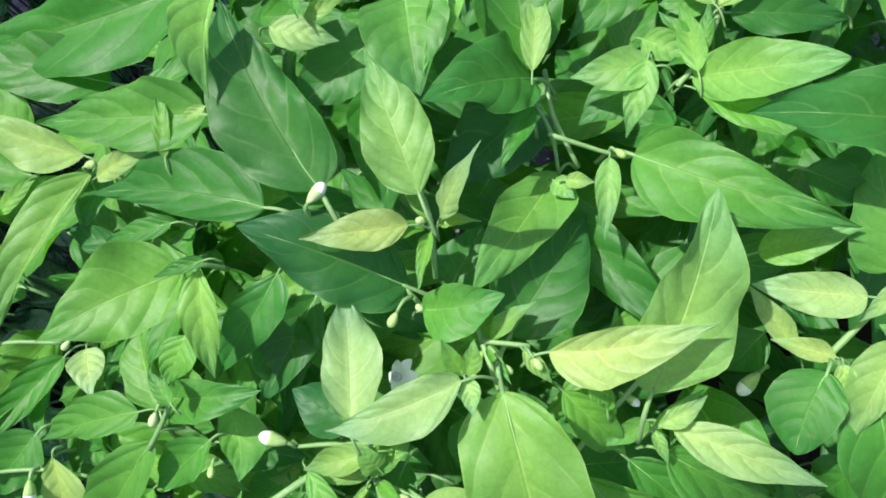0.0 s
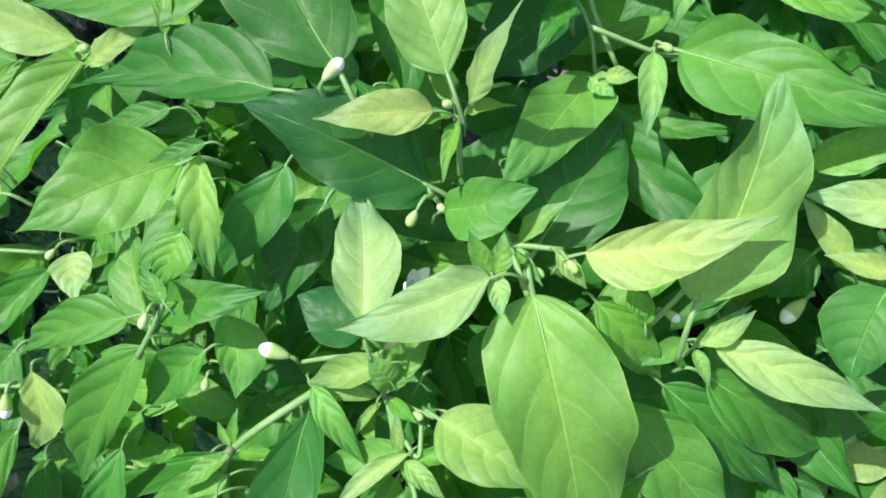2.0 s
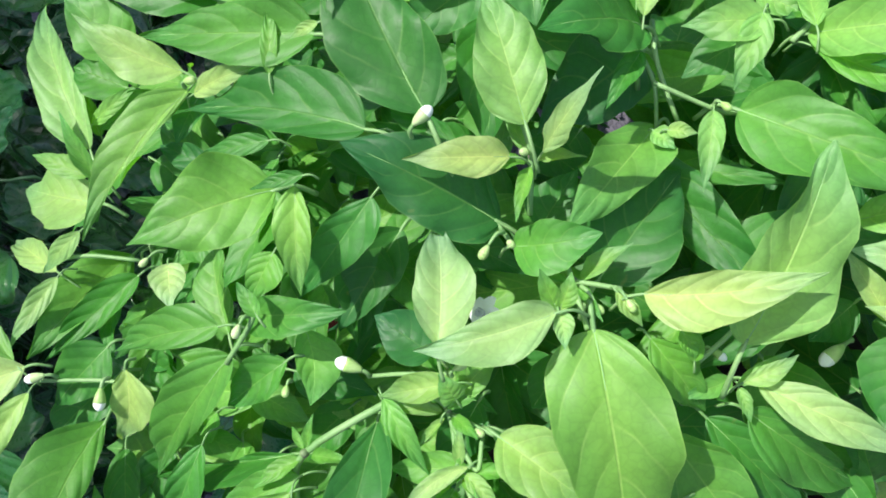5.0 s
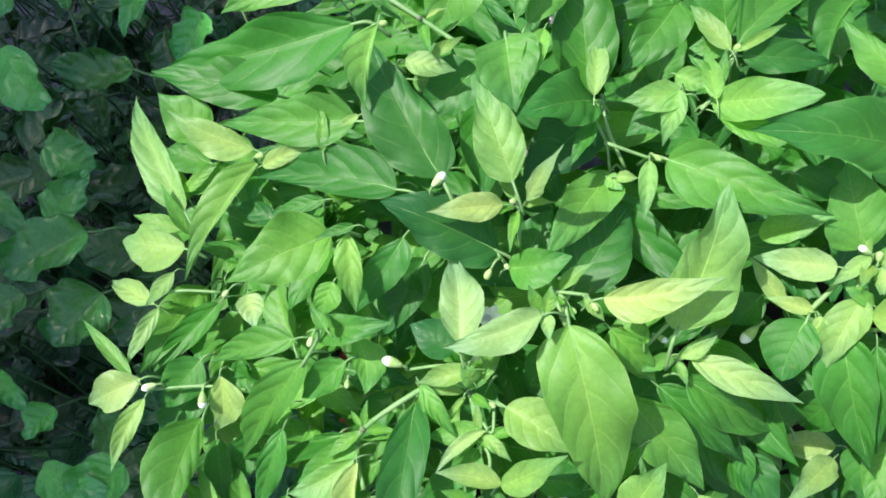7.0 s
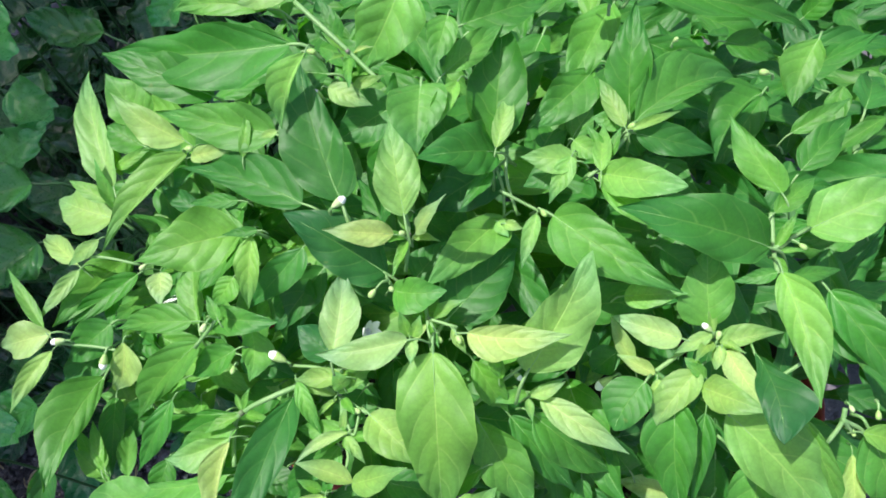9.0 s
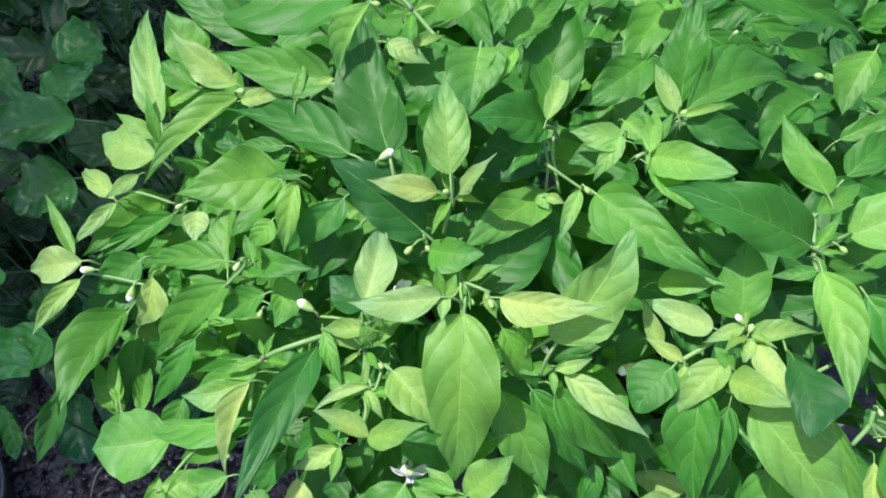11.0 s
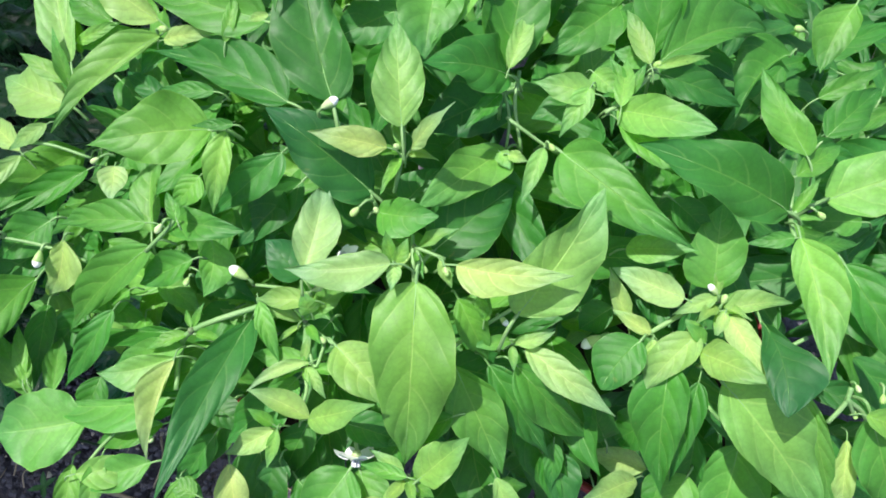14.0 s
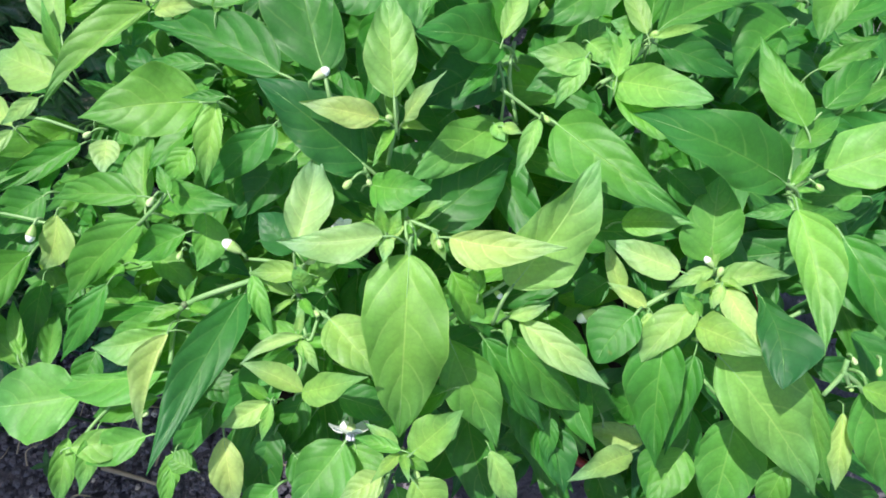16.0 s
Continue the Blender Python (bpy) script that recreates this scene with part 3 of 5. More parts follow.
leaf(pepper_left, (-0.0774, 0.1115, 0.4622), (-0.0912, 0.1226, 0.4685), 0.0097, (0.15, -0.34, 0.93), 1)
leaf(pepper_left, (-0.0472, 0.1643, 0.4864), (-0.0447, 0.1339, 0.4778), 0.0259, (0.17, -0.25, 0.95), 1.6, bow=0.014, sides=(0.0125, 0.0135), belly=(0.25, 0.42), sharp=1.05, fold=38, bend=0.068)
leaf(pepper_left, (-0.0318, 0.1690, 0.4839), (-0.0428, 0.1378, 0.4816), 0.0106, (0.32, -0.18, 0.93), 2)
leaf(pepper_left, (-0.0150, 0.1538, 0.4529), (-0.0418, 0.1294, 0.4816), 0.0244, (0.74, -0.02, 0.67), 0.8)
leaf(pepper_left, (-0.0325, 0.1531, 0.4608), (-0.0449, 0.1618, 0.4699), 0.0158, (0.22, -0.54, 0.81), 0.4)
leaf(pepper_left, (-0.0166, 0.1567, 0.4520), (-0.0166, 0.2110, 0.4841), 0.0285, (0.08, -0.51, 0.86), 0.95, bow=-0.000, sides=(0.0138, 0.0141), belly=(0.35, 0.40), fold=19, bend=0.042)
leaf(pepper_left, (-0.0145, 0.1531, 0.4578), (-0.0101, 0.1814, 0.4661), 0.0100, (0.12, -0.30, 0.95), 2.5)
leaf(pepper_left, (-0.0381, 0.1728, 0.4848), (-0.0152, 0.2030, 0.4860), 0.0138, (0.36, -0.31, 0.88), 1.6, bow=0.001, sides=(0.0066, 0.0063), belly=(0.38, 0.36), fold=21, bend=0.054)
leaf(pepper_left, (-0.0585, 0.2014, 0.5107), (-0.0813, 0.1749, 0.4788), 0.0304, (0.07, -0.79, 0.61), 2, bow=-0.033, sides=(0.0168, 0.0126), belly=(0.24, 0.42), fold=34, bend=0.059)
leaf(pepper_left, (-0.0371, 0.1901, 0.5022), (-0.0414, 0.1672, 0.4931), 0.0146, (0.21, -0.40, 0.89), 1.6)
leaf(pepper_left, (-0.0334, 0.1972, 0.4899), (0.0063, 0.2244, 0.4842), 0.0231, (0.40, -0.41, 0.82), 0.9)
leaf(pepper_left, (-0.0891, 0.1594, 0.4883), (-0.0685, 0.1546, 0.4829), 0.0110, (0.13, -0.45, 0.88), 2.5)
leaf(pepper_left, (-0.0786, 0.1605, 0.4873), (-0.0644, 0.1678, 0.4881), 0.0059, (0.21, -0.50, 0.84), 2.3)
leaf(pepper_left, (-0.0618, 0.1644, 0.4717), (-0.0892, 0.1458, 0.4654), 0.0259, (0.15, -0.51, 0.85), 0.7)
leaf(pepper_left, (-0.0573, 0.1473, 0.4698), (-0.0625, 0.1113, 0.4493), 0.0239, (0.17, -0.51, 0.85), 0.9)
leaf(pepper_left, (-0.0165, 0.1617, 0.4316), (-0.0483, 0.1291, 0.4359), 0.0339, (0.35, -0.22, 0.91), 0.2)
leaf(pepper_left, (-0.0158, 0.1433, 0.4530), (-0.0264, 0.1220, 0.4535), 0.0089, (0.29, -0.12, 0.95), 1)
leaf(pepper_left, (0.0057, 0.1316, 0.4366), (0.0013, 0.1061, 0.4304), 0.0094, (0.07, -0.25, 0.97), 2.3)
leaf(pepper_left, (-0.0085, 0.1254, 0.4365), (0.0004, 0.1231, 0.4369), 0.0064, (-0.13, -0.36, 0.92), 2.4)
leaf(pepper_left, (0.0224, 0.1519, 0.4522), (-0.0035, 0.1513, 0.4543), 0.0138, (0.08, -0.46, 0.88), 2.3)
leaf(pepper_left, (0.0199, 0.1524, 0.4550), (0.0112, 0.1336, 0.4432), 0.0109, (-0.02, -0.53, 0.85), 2.2)
leaf(pepper_left, (0.0181, 0.1584, 0.4392), (-0.0027, 0.1478, 0.4344), 0.0166, (0.02, -0.45, 0.89), 0.8)
leaf(pepper_left, (0.0156, 0.2312, 0.5014), (0.0326, 0.2189, 0.4816), 0.0159, (0.23, -0.73, 0.64), 1)
leaf(pepper_left, (0.0327, 0.2461, 0.4579), (0.0135, 0.1904, 0.4502), 0.0213, (0.16, -0.19, 0.97), 1.7, bow=0.015, sides=(0.0098, 0.0111), belly=(0.42, 0.42), fold=37, bend=0.048)
leaf(pepper_left, (0.0444, 0.1853, 0.4445), (0.0431, 0.2273, 0.4779), 0.0227, (-0.02, -0.62, 0.78), 0.9, bow=-0.021, sides=(0.0124, 0.0097), belly=(0.29, 0.42), fold=26, bend=0.054)
leaf(pepper_left, (0.0260, 0.2076, 0.4512), (-0.0030, 0.1709, 0.4490), 0.0226, (0.26, -0.26, 0.93), 1.3, bow=-0.028, sides=(0.0125, 0.0089), belly=(0.42, 0.42), fold=39, bend=0.059)
leaf(pepper_left, (0.0398, 0.2103, 0.4471), (0.0282, 0.1813, 0.4396), 0.0223, (0.09, -0.28, 0.96), 0.6)
leaf(pepper_left, (0.0484, 0.2294, 0.4790), (0.1339, 0.2544, 0.4328), 0.0273, (0.52, -0.40, 0.75), 0.7, bow=-0.013, sides=(0.0150, 0.0082), belly=(0.24, 0.28), fold=41, bend=0.071)
leaf(pepper_right, (0.0985, 0.2612, 0.4823), (0.1226, 0.2568, 0.4495), 0.0247, (0.37, -0.84, 0.39), 1.2)
leaf(pepper_right, (0.1263, 0.2555, 0.4406), (0.1404, 0.2608, 0.4583), 0.0125, (-0.44, -0.71, 0.56), 1)
leaf(pepper_right, (0.1351, 0.2481, 0.4335), (0.1251, 0.2174, 0.4168), 0.0201, (-0.14, -0.44, 0.89), 1.7, bow=0.055, sides=(0.0078, 0.0117), belly=(0.42, 0.42), fold=32, bend=0.039)
leaf(pepper_right, (0.0872, 0.2299, 0.4487), (0.1149, 0.2350, 0.4332), 0.0173, (0.50, -0.45, 0.74), 1)
leaf(pepper_right, (0.1224, 0.1961, 0.4229), (0.1475, 0.2116, 0.4320), 0.0092, (-0.06, -0.43, 0.90), 1.3, bow=0.002, sides=(0.0044, 0.0044), belly=(0.30, 0.32), fold=34, bend=0.051)
leaf(pepper_right, (0.1141, 0.1537, 0.4328), (0.0894, 0.1853, 0.4476), 0.0163, (-0.12, -0.50, 0.86), 1.7, bow=-0.020, sides=(0.0089, 0.0065), belly=(0.42, 0.25), fold=23, bend=0.056)
leaf(pepper_left, (0.0470, 0.1787, 0.4484), (0.0940, 0.2165, 0.4405), 0.0236, (0.33, -0.22, 0.92), 1.2, bow=-0.079, sides=(0.0177, 0.0064), belly=(0.42, 0.42), sharp=1.05, fold=36, bend=0.062)
leaf(pepper_left, (0.0489, 0.2192, 0.4586), (0.0968, 0.2215, 0.4300), 0.0182, (0.46, -0.51, 0.73), 0.8)
leaf(pepper_right, (0.1095, 0.2200, 0.4236), (0.0880, 0.1803, 0.4207), 0.0211, (0.07, -0.11, 0.99), 1.1, bow=0.100, sides=(0.0010, 0.0153), belly=(0.35, 0.32), sharp=1.05, fold=38, bend=0.074)
leaf(pepper_left, (0.0477, 0.1726, 0.4475), (0.0853, 0.1733, 0.4345), 0.0158, (0.29, -0.51, 0.81), 0.5)
leaf(pepper_left, (0.0450, 0.1711, 0.4525), (0.0671, 0.1845, 0.4503), 0.0054, (0.29, -0.33, 0.90), 2.4)
leaf(pepper_left, (0.0425, 0.1714, 0.4536), (0.0290, 0.1944, 0.4598), 0.0096, (-0.14, -0.34, 0.93), 2.3)
leaf(pepper_left, (0.0420, 0.1791, 0.4469), (0.0271, 0.1789, 0.4502), 0.0116, (0.19, -0.50, 0.84), 1.8)
leaf(pepper_left, (0.0335, 0.1458, 0.4541), (0.0326, 0.1741, 0.4526), 0.0088, (-0.04, 0.05, 1.00), 2.2)
leaf(pepper_left, (0.0199, 0.1639, 0.4516), (0.0329, 0.1532, 0.4510), 0.0122, (-0.22, -0.32, 0.92), 2.1)
leaf(pepper_left, (0.0327, 0.1485, 0.4485), (0.0690, 0.1329, 0.4654), 0.0172, (-0.51, -0.32, 0.80), 2.1, bow=0.009, sides=(0.0075, 0.0093), belly=(0.42, 0.42), sharp=0.8, fold=33, bend=0.065)
# darkened by age in place of the shade on its turned face
leaf(pepper_right, (0.1098, 0.1293, 0.4254), (0.0441, 0.1198, 0.4672), 0.0291, (0.54, -0.36, 0.76), 0.75, bow=0.003, sides=(0.0127, 0.0140), belly=(0.42, 0.42), sharp=1.05, fold=30, bend=0.071)
leaf(pepper_left, (0.0133, 0.1326, 0.4348), (0.0725, 0.1010, 0.4300), 0.0274, (-0.11, -0.35, 0.93), 1.5, bow=0.024, sides=(0.0111, 0.0146), belly=(0.24, 0.27), fold=35, bend=0.077)
leaf(pepper_left, (0.0091, 0.0599, 0.4221), (0.0330, 0.1055, 0.4530), 0.0280, (0.26, -0.63, 0.73), 2.3, bow=0.014, sides=(0.0125, 0.0158), belly=(0.32, 0.41), sharp=1.1, fold=24, bend=0.033)
leaf(pepper_left, (-0.0177, 0.0699, 0.4351), (0.0274, 0.0703, 0.4452), 0.0162, (-0.20, -0.32, 0.93), 2.9, bow=0.049, sides=(0.0053, 0.0101), belly=(0.42, 0.29), fold=36, bend=0.039)
leaf(pepper_right, (0.1304, 0.1490, 0.4109), (0.1759, 0.1686, 0.4294), 0.0297, (-0.22, -0.36, 0.91), 2.1)
leaf(pepper_right, (0.1255, 0.1736, 0.4235), (0.1501, 0.2082, 0.4253), 0.0173, (0.08, -0.11, 0.99), 1)
leaf(pepper_right, (0.1115, 0.1459, 0.4284), (0.1302, 0.1674, 0.4273), 0.0109, (0.16, -0.09, 0.98), 1.5)
leaf(pepper_right, (0.1141, 0.1675, 0.4206), (0.1436, 0.1714, 0.4141), 0.0138, (0.25, -0.44, 0.86), 0.8)
leaf(pepper_left, (-0.2367, 0.0540, 0.4142), (-0.2689, 0.0443, 0.4082), 0.0191, (-0.01, -0.50, 0.87), 2.8, bow=0.002, sides=(0.0094, 0.0095), belly=(0.42, 0.38), fold=30, bend=0.068)
leaf(pepper_left, (-0.2411, 0.0556, 0.4159), (-0.2713, 0.0833, 0.4242), 0.0078, (0.26, -0.00, 0.97), 2)
leaf(pepper_left, (-0.2356, 0.0456, 0.4098), (-0.2479, 0.0128, 0.4047), 0.0107, (0.42, -0.29, 0.86), 2.5, bow=0.046)
leaf(pepper_left, (-0.2128, 0.0406, 0.3931), (-0.2131, -0.0208, 0.4022), 0.0241, (0.43, 0.13, 0.89), 1.3, bow=0.062, sides=(0.0072, 0.0163), belly=(0.41, 0.37), fold=20, bend=0.036)
leaf(pepper_left, (-0.1947, 0.0538, 0.4139), (-0.2051, 0.0340, 0.3911), 0.0199, (0.04, -0.76, 0.65), 2.8, bow=-0.099, sides=(0.0124, 0.0061), belly=(0.24, 0.42), fold=34, bend=0.042)
leaf(pepper_left, (-0.1456, 0.0535, 0.4281), (-0.2024, 0.0240, 0.3685), 0.0191, (-0.25, -0.75, 0.61), 1.6, bow=0.019, sides=(0.0072, 0.0108), belly=(0.24, 0.34), fold=24, bend=0.048)
leaf(pepper_left, (-0.1297, 0.0549, 0.4205), (-0.1539, 0.0423, 0.4103), 0.0167, (-0.08, -0.52, 0.85), 1.2)
leaf(pepper_left, (-0.1519, 0.0631, 0.4295), (-0.2017, 0.0593, 0.4154), 0.0146, (-0.21, -0.43, 0.88), 1.4, bow=0.027, sides=(0.0054, 0.0087), belly=(0.24, 0.24), fold=25, bend=0.059)
leaf(pepper_left, (-0.2127, 0.0656, 0.4045), (-0.2367, 0.0450, 0.3945), 0.0216, (0.13, -0.56, 0.82), 1)
leaf(pepper_left, (-0.2173, 0.0591, 0.3893), (-0.2450, 0.0360, 0.3811), 0.0221, (0.15, -0.49, 0.86), 0.6)
leaf(pepper_left, (-0.1424, 0.0673, 0.4286), (-0.1047, 0.0635, 0.4403), 0.0139, (-0.31, -0.28, 0.91), 1.2, bow=0.022, sides=(0.0057, 0.0076), belly=(0.37, 0.42), sharp=1.05, fold=40, bend=0.077)
leaf(pepper_left, (-0.1292, 0.0595, 0.4452), (-0.1364, 0.0691, 0.4495), 0.0056, (0.28, -0.21, 0.94), 1.5)
leaf(pepper_left, (-0.1257, 0.0660, 0.4202), (-0.1234, 0.0429, 0.4106), 0.0162, (0.30, -0.34, 0.89), 2, bow=-0.090, sides=(0.0100, 0.0053), belly=(0.42, 0.36), sharp=1.15, fold=30, bend=0.039)
leaf(pepper_left, (-0.1374, 0.0331, 0.3854), (-0.2111, 0.0293, 0.3674), 0.0211, (-0.24, 0.33, 0.91), 0.8, bow=-0.060, sides=(0.0120, 0.0010), belly=(0.24, 0.38), fold=31, bend=0.045)
leaf(pepper_left, (-0.1249, 0.0139, 0.4089), (-0.1247, -0.0251, 0.3956), 0.0118, (0.29, -0.31, 0.91), 3, bow=0.053, sides=(0.0010, 0.0081), belly=(0.24, 0.32), fold=45, bend=0.051)
leaf(pepper_left, (-0.1296, 0.0174, 0.4004), (-0.1598, 0.0033, 0.3997), 0.0149, (0.17, -0.41, 0.90), 2.3, bow=-0.053, sides=(0.0093, 0.0053), belly=(0.42, 0.42), fold=33, bend=0.056)
leaf(pepper_left, (-0.1278, 0.0227, 0.3996), (-0.1610, 0.0094, 0.3903), 0.0139, (-0.10, -0.38, 0.92), 2)
leaf(pepper_left, (-0.1017, 0.0398, 0.4050), (-0.1059, -0.0399, 0.4173), 0.0186, (0.31, 0.13, 0.94), 0.4, bow=0.006, sides=(0.0085, 0.0095), belly=(0.29, 0.42), fold=35, bend=0.068)
leaf(pepper_left, (-0.1657, -0.0135, 0.3808), (-0.2021, -0.0285, 0.3817), 0.0344, (0.11, -0.21, 0.97), 2, bow=-0.018, sides=(0.0174, 0.0163), belly=(0.42, 0.42), sharp=0.95, fold=24, bend=0.074)
leaf(pepper_left, (-0.1274, 0.0013, 0.3953), (-0.1914, -0.0099, 0.3774), 0.0167, (-0.24, -0.17, 0.96), 1.7, bow=-0.051, sides=(0.0119, 0.0031), belly=(0.24, 0.41), fold=30, bend=0.030)
leaf(pepper_left, (-0.2004, -0.0065, 0.3814), (-0.2179, 0.0030, 0.3877), 0.0103, (0.31, -0.06, 0.95), 2)
leaf(pepper_left, (-0.1995, -0.0047, 0.3858), (-0.2135, 0.0182, 0.3880), 0.0070, (0.29, 0.08, 0.95), 2)
leaf(pepper_left, (-0.1974, -0.0038, 0.3864), (-0.2068, 0.0100, 0.3847), 0.0046, (0.19, 0.25, 0.95), 2)
leaf(pepper_left, (-0.1897, -0.0047, 0.3766), (-0.2056, 0.0237, 0.3676), 0.0120, (0.18, 0.39, 0.90), 1.6)
leaf(pepper_left, (-0.1660, 0.0318, 0.3998), (-0.1878, -0.0017, 0.3736), 0.0135, (0.03, -0.63, 0.78), 1.1, bow=-0.011, sides=(0.0071, 0.0054), belly=(0.33, 0.33), fold=30, bend=0.059)
leaf(pepper_left, (-0.1962, 0.0370, 0.3732), (-0.2094, 0.0115, 0.3627), 0.0187, (0.25, -0.48, 0.84), 0.6)
leaf(pepper_left, (-0.1519, -0.0266, 0.3806), (-0.1530, -0.0524, 0.3703), 0.0112, (0.36, -0.36, 0.86), 2.1)
leaf(pepper_left, (-0.1666, -0.0317, 0.3746), (-0.1620, -0.0593, 0.3658), 0.0133, (0.40, -0.21, 0.89), 2)
leaf(pepper_left, (-0.1304, -0.0235, 0.3796), (-0.1602, -0.0388, 0.3733), 0.0175, (-0.05, -0.30, 0.95), 1.7)
leaf(pepper_left, (-0.0947, -0.0170, 0.3867), (-0.0847, -0.0431, 0.3706), 0.0141, (0.38, -0.38, 0.84), 3)
leaf(pepper_left, (-0.0780, -0.0002, 0.3952), (-0.0969, -0.0139, 0.3892), 0.0106, (-0.02, -0.39, 0.92), 2.6, bow=-0.010, sides=(0.0053, 0.0048), belly=(0.37, 0.42), fold=36, bend=0.045)
leaf(pepper_left, (-0.0768, -0.0011, 0.3976), (-0.0784, -0.0151, 0.3884), 0.0058, (0.21, -0.56, 0.80), 2.2)
leaf(pepper_left, (-0.0785, 0.0003, 0.3994), (-0.0882, 0.0024, 0.4069), 0.0059, (0.56, -0.23, 0.79), 2)
leaf(pepper_left, (-0.1154, -0.0272, 0.3799), (-0.1159, -0.0496, 0.3697), 0.0096, (0.31, -0.40, 0.86), 1.8)
leaf(pepper_left, (-0.1163, -0.0274, 0.3777), (-0.1047, -0.0314, 0.3761), 0.0095, (0.13, -0.01, 0.99), 1.5)
leaf(pepper_left, (-0.0935, -0.0054, 0.3716), (-0.0789, -0.0387, 0.3494), 0.0262, (0.38, -0.39, 0.84), 0.5)
leaf(pepper_left, (-0.0795, -0.0071, 0.3718), (-0.0828, -0.0258, 0.3624), 0.0148, (0.17, -0.47, 0.87), 0.5)
leaf(pepper_left, (-0.0962, 0.0440, 0.4172), (-0.0823, 0.0236, 0.4066), 0.0084, (0.30, -0.27, 0.91), 1.7, bow=0.026)
leaf(pepper_left, (-0.0715, 0.0270, 0.4028), (-0.0963, 0.0255, 0.4045), 0.0114, (0.08, -0.21, 0.98), 1.8)
leaf(pepper_left, (-0.0704, 0.0265, 0.4067), (-0.0900, 0.0085, 0.4103), 0.0079, (0.29, -0.13, 0.95), 2.9, bow=0.098, fold=55)
leaf(pepper_left, (-0.0647, 0.0063, 0.3995), (-0.0891, 0.0085, 0.4126), 0.0095, (0.45, -0.18, 0.87), 2.9, bow=0.028, sides=(0.0040, 0.0054), belly=(0.42, 0.42), fold=55, bend=0.054)
leaf(pepper_left, (-0.0760, 0.0217, 0.3969), (-0.0862, 0.0054, 0.3928), 0.0144, (0.14, -0.33, 0.94), 1.5)
leaf(pepper_left, (-0.0651, 0.0056, 0.3999), (-0.0357, 0.0116, 0.4240), 0.0131, (-0.56, -0.32, 0.76), 2.5, bow=0.019, sides=(0.0053, 0.0068), belly=(0.42, 0.39), fold=24, bend=0.065)
leaf(pepper_left, (-0.0713, 0.0245, 0.4061), (-0.0602, 0.0147, 0.4027), 0.0065, (0.17, -0.15, 0.97), 2.4)
leaf(pepper_left, (-0.0611, 0.0353, 0.4093), (-0.0326, 0.0168, 0.4040), 0.0239, (0.09, -0.15, 0.99), 2.4)
leaf(pepper_left, (-0.0704, 0.0496, 0.3974), (-0.0837, 0.0288, 0.3872), 0.0200, (0.07, -0.48, 0.88), 0.4)
leaf(pepper_left, (-0.0317, 0.0600, 0.4332), (-0.0240, -0.0024, 0.3841), 0.0342, (0.18, -0.59, 0.78), 2.1, bow=-0.005, sides=(0.0172, 0.0161), belly=(0.34, 0.24), sharp=1.1, fold=18, bend=0.130)
leaf(pepper_left, (-0.0742, 0.0523, 0.4407), (-0.0767, 0.0887, 0.4462), 0.0180, (0.21, -0.13, 0.97), 2.9, bow=0.029, sides=(0.0077, 0.0099), belly=(0.42, 0.35), sharp=1, fold=41, bend=0.045)
leaf(pepper_left, (-0.0411, 0.0603, 0.4442), (-0.0799, 0.0490, 0.4449), 0.0157, (0.10, -0.30, 0.95), 2.8, bow=-0.036, sides=(0.0090, 0.0057), belly=(0.41, 0.27), fold=40, bend=0.051)
leaf(pepper_left, (-0.0730, 0.0476, 0.4218), (-0.0974, 0.0442, 0.4185), 0.0110, (-0.09, -0.30, 0.95), 2.5)
leaf(pepper_left, (-0.0732, 0.0463, 0.4150), (-0.0588, 0.0582, 0.4245), 0.0104, (-0.10, -0.55, 0.83), 2.2)
leaf(pepper_left, (-0.0730, 0.0436, 0.4180), (-0.0766, 0.0481, 0.4280), 0.0087, (0.48, -0.72, 0.50), 2.2)
leaf(pepper_left, (-0.0552, 0.0874, 0.4335), (-0.0288, 0.0853, 0.4434), 0.0172, (-0.36, -0.31, 0.88), 1.5, bow=0.049, sides=(0.0068, 0.0100), belly=(0.39, 0.42), sharp=0.95, fold=34, bend=0.074)
leaf(pepper_left, (-0.0807, 0.0565, 0.4220), (-0.0987, 0.0667, 0.4294), 0.0199, (0.24, -0.27, 0.93), 0.2)
leaf(pepper_left, (-0.1055, 0.0961, 0.4252), (-0.1117, 0.0665, 0.4060), 0.0253, (0.22, -0.56, 0.80), 0.6)
leaf(pepper_left, (-0.0128, 0.0422, 0.3971), (0.0155, 0.0084, 0.3712), 0.0238, (0.16, -0.51, 0.85), 1.55, bow=-0.007, sides=(0.0122, 0.0110), belly=(0.42, 0.36), fold=25, bend=0.042)
leaf(pepper_left, (0.0008, 0.0482, 0.3896), (0.0345, 0.0235, 0.3548), 0.0180, (0.38, -0.55, 0.75), 0.7)
leaf(pepper_left, (0.0122, 0.0487, 0.3958), (0.0537, 0.0388, 0.3476), 0.0186, (0.65, -0.41, 0.64), 1.3, bow=0.036, sides=(0.0058, 0.0121), belly=(0.25, 0.24), fold=27, bend=0.054)
leaf(pepper_left, (0.0147, 0.0547, 0.4033), (0.0556, 0.0367, 0.3952), 0.0137, (0.07, -0.27, 0.96), 2.8, bow=0.012, sides=(0.0060, 0.0070), belly=(0.38, 0.34), fold=34, bend=0.059)
leaf(pepper_left, (0.0090, 0.0544, 0.4039), (0.0254, 0.0646, 0.4062), 0.0047, (0.03, -0.26, 0.96), 2.3)
leaf(pepper_left, (0.0091, 0.0537, 0.4038), (0.0120, 0.0442, 0.4003), 0.0047, (0.06, -0.33, 0.94), 2.3)
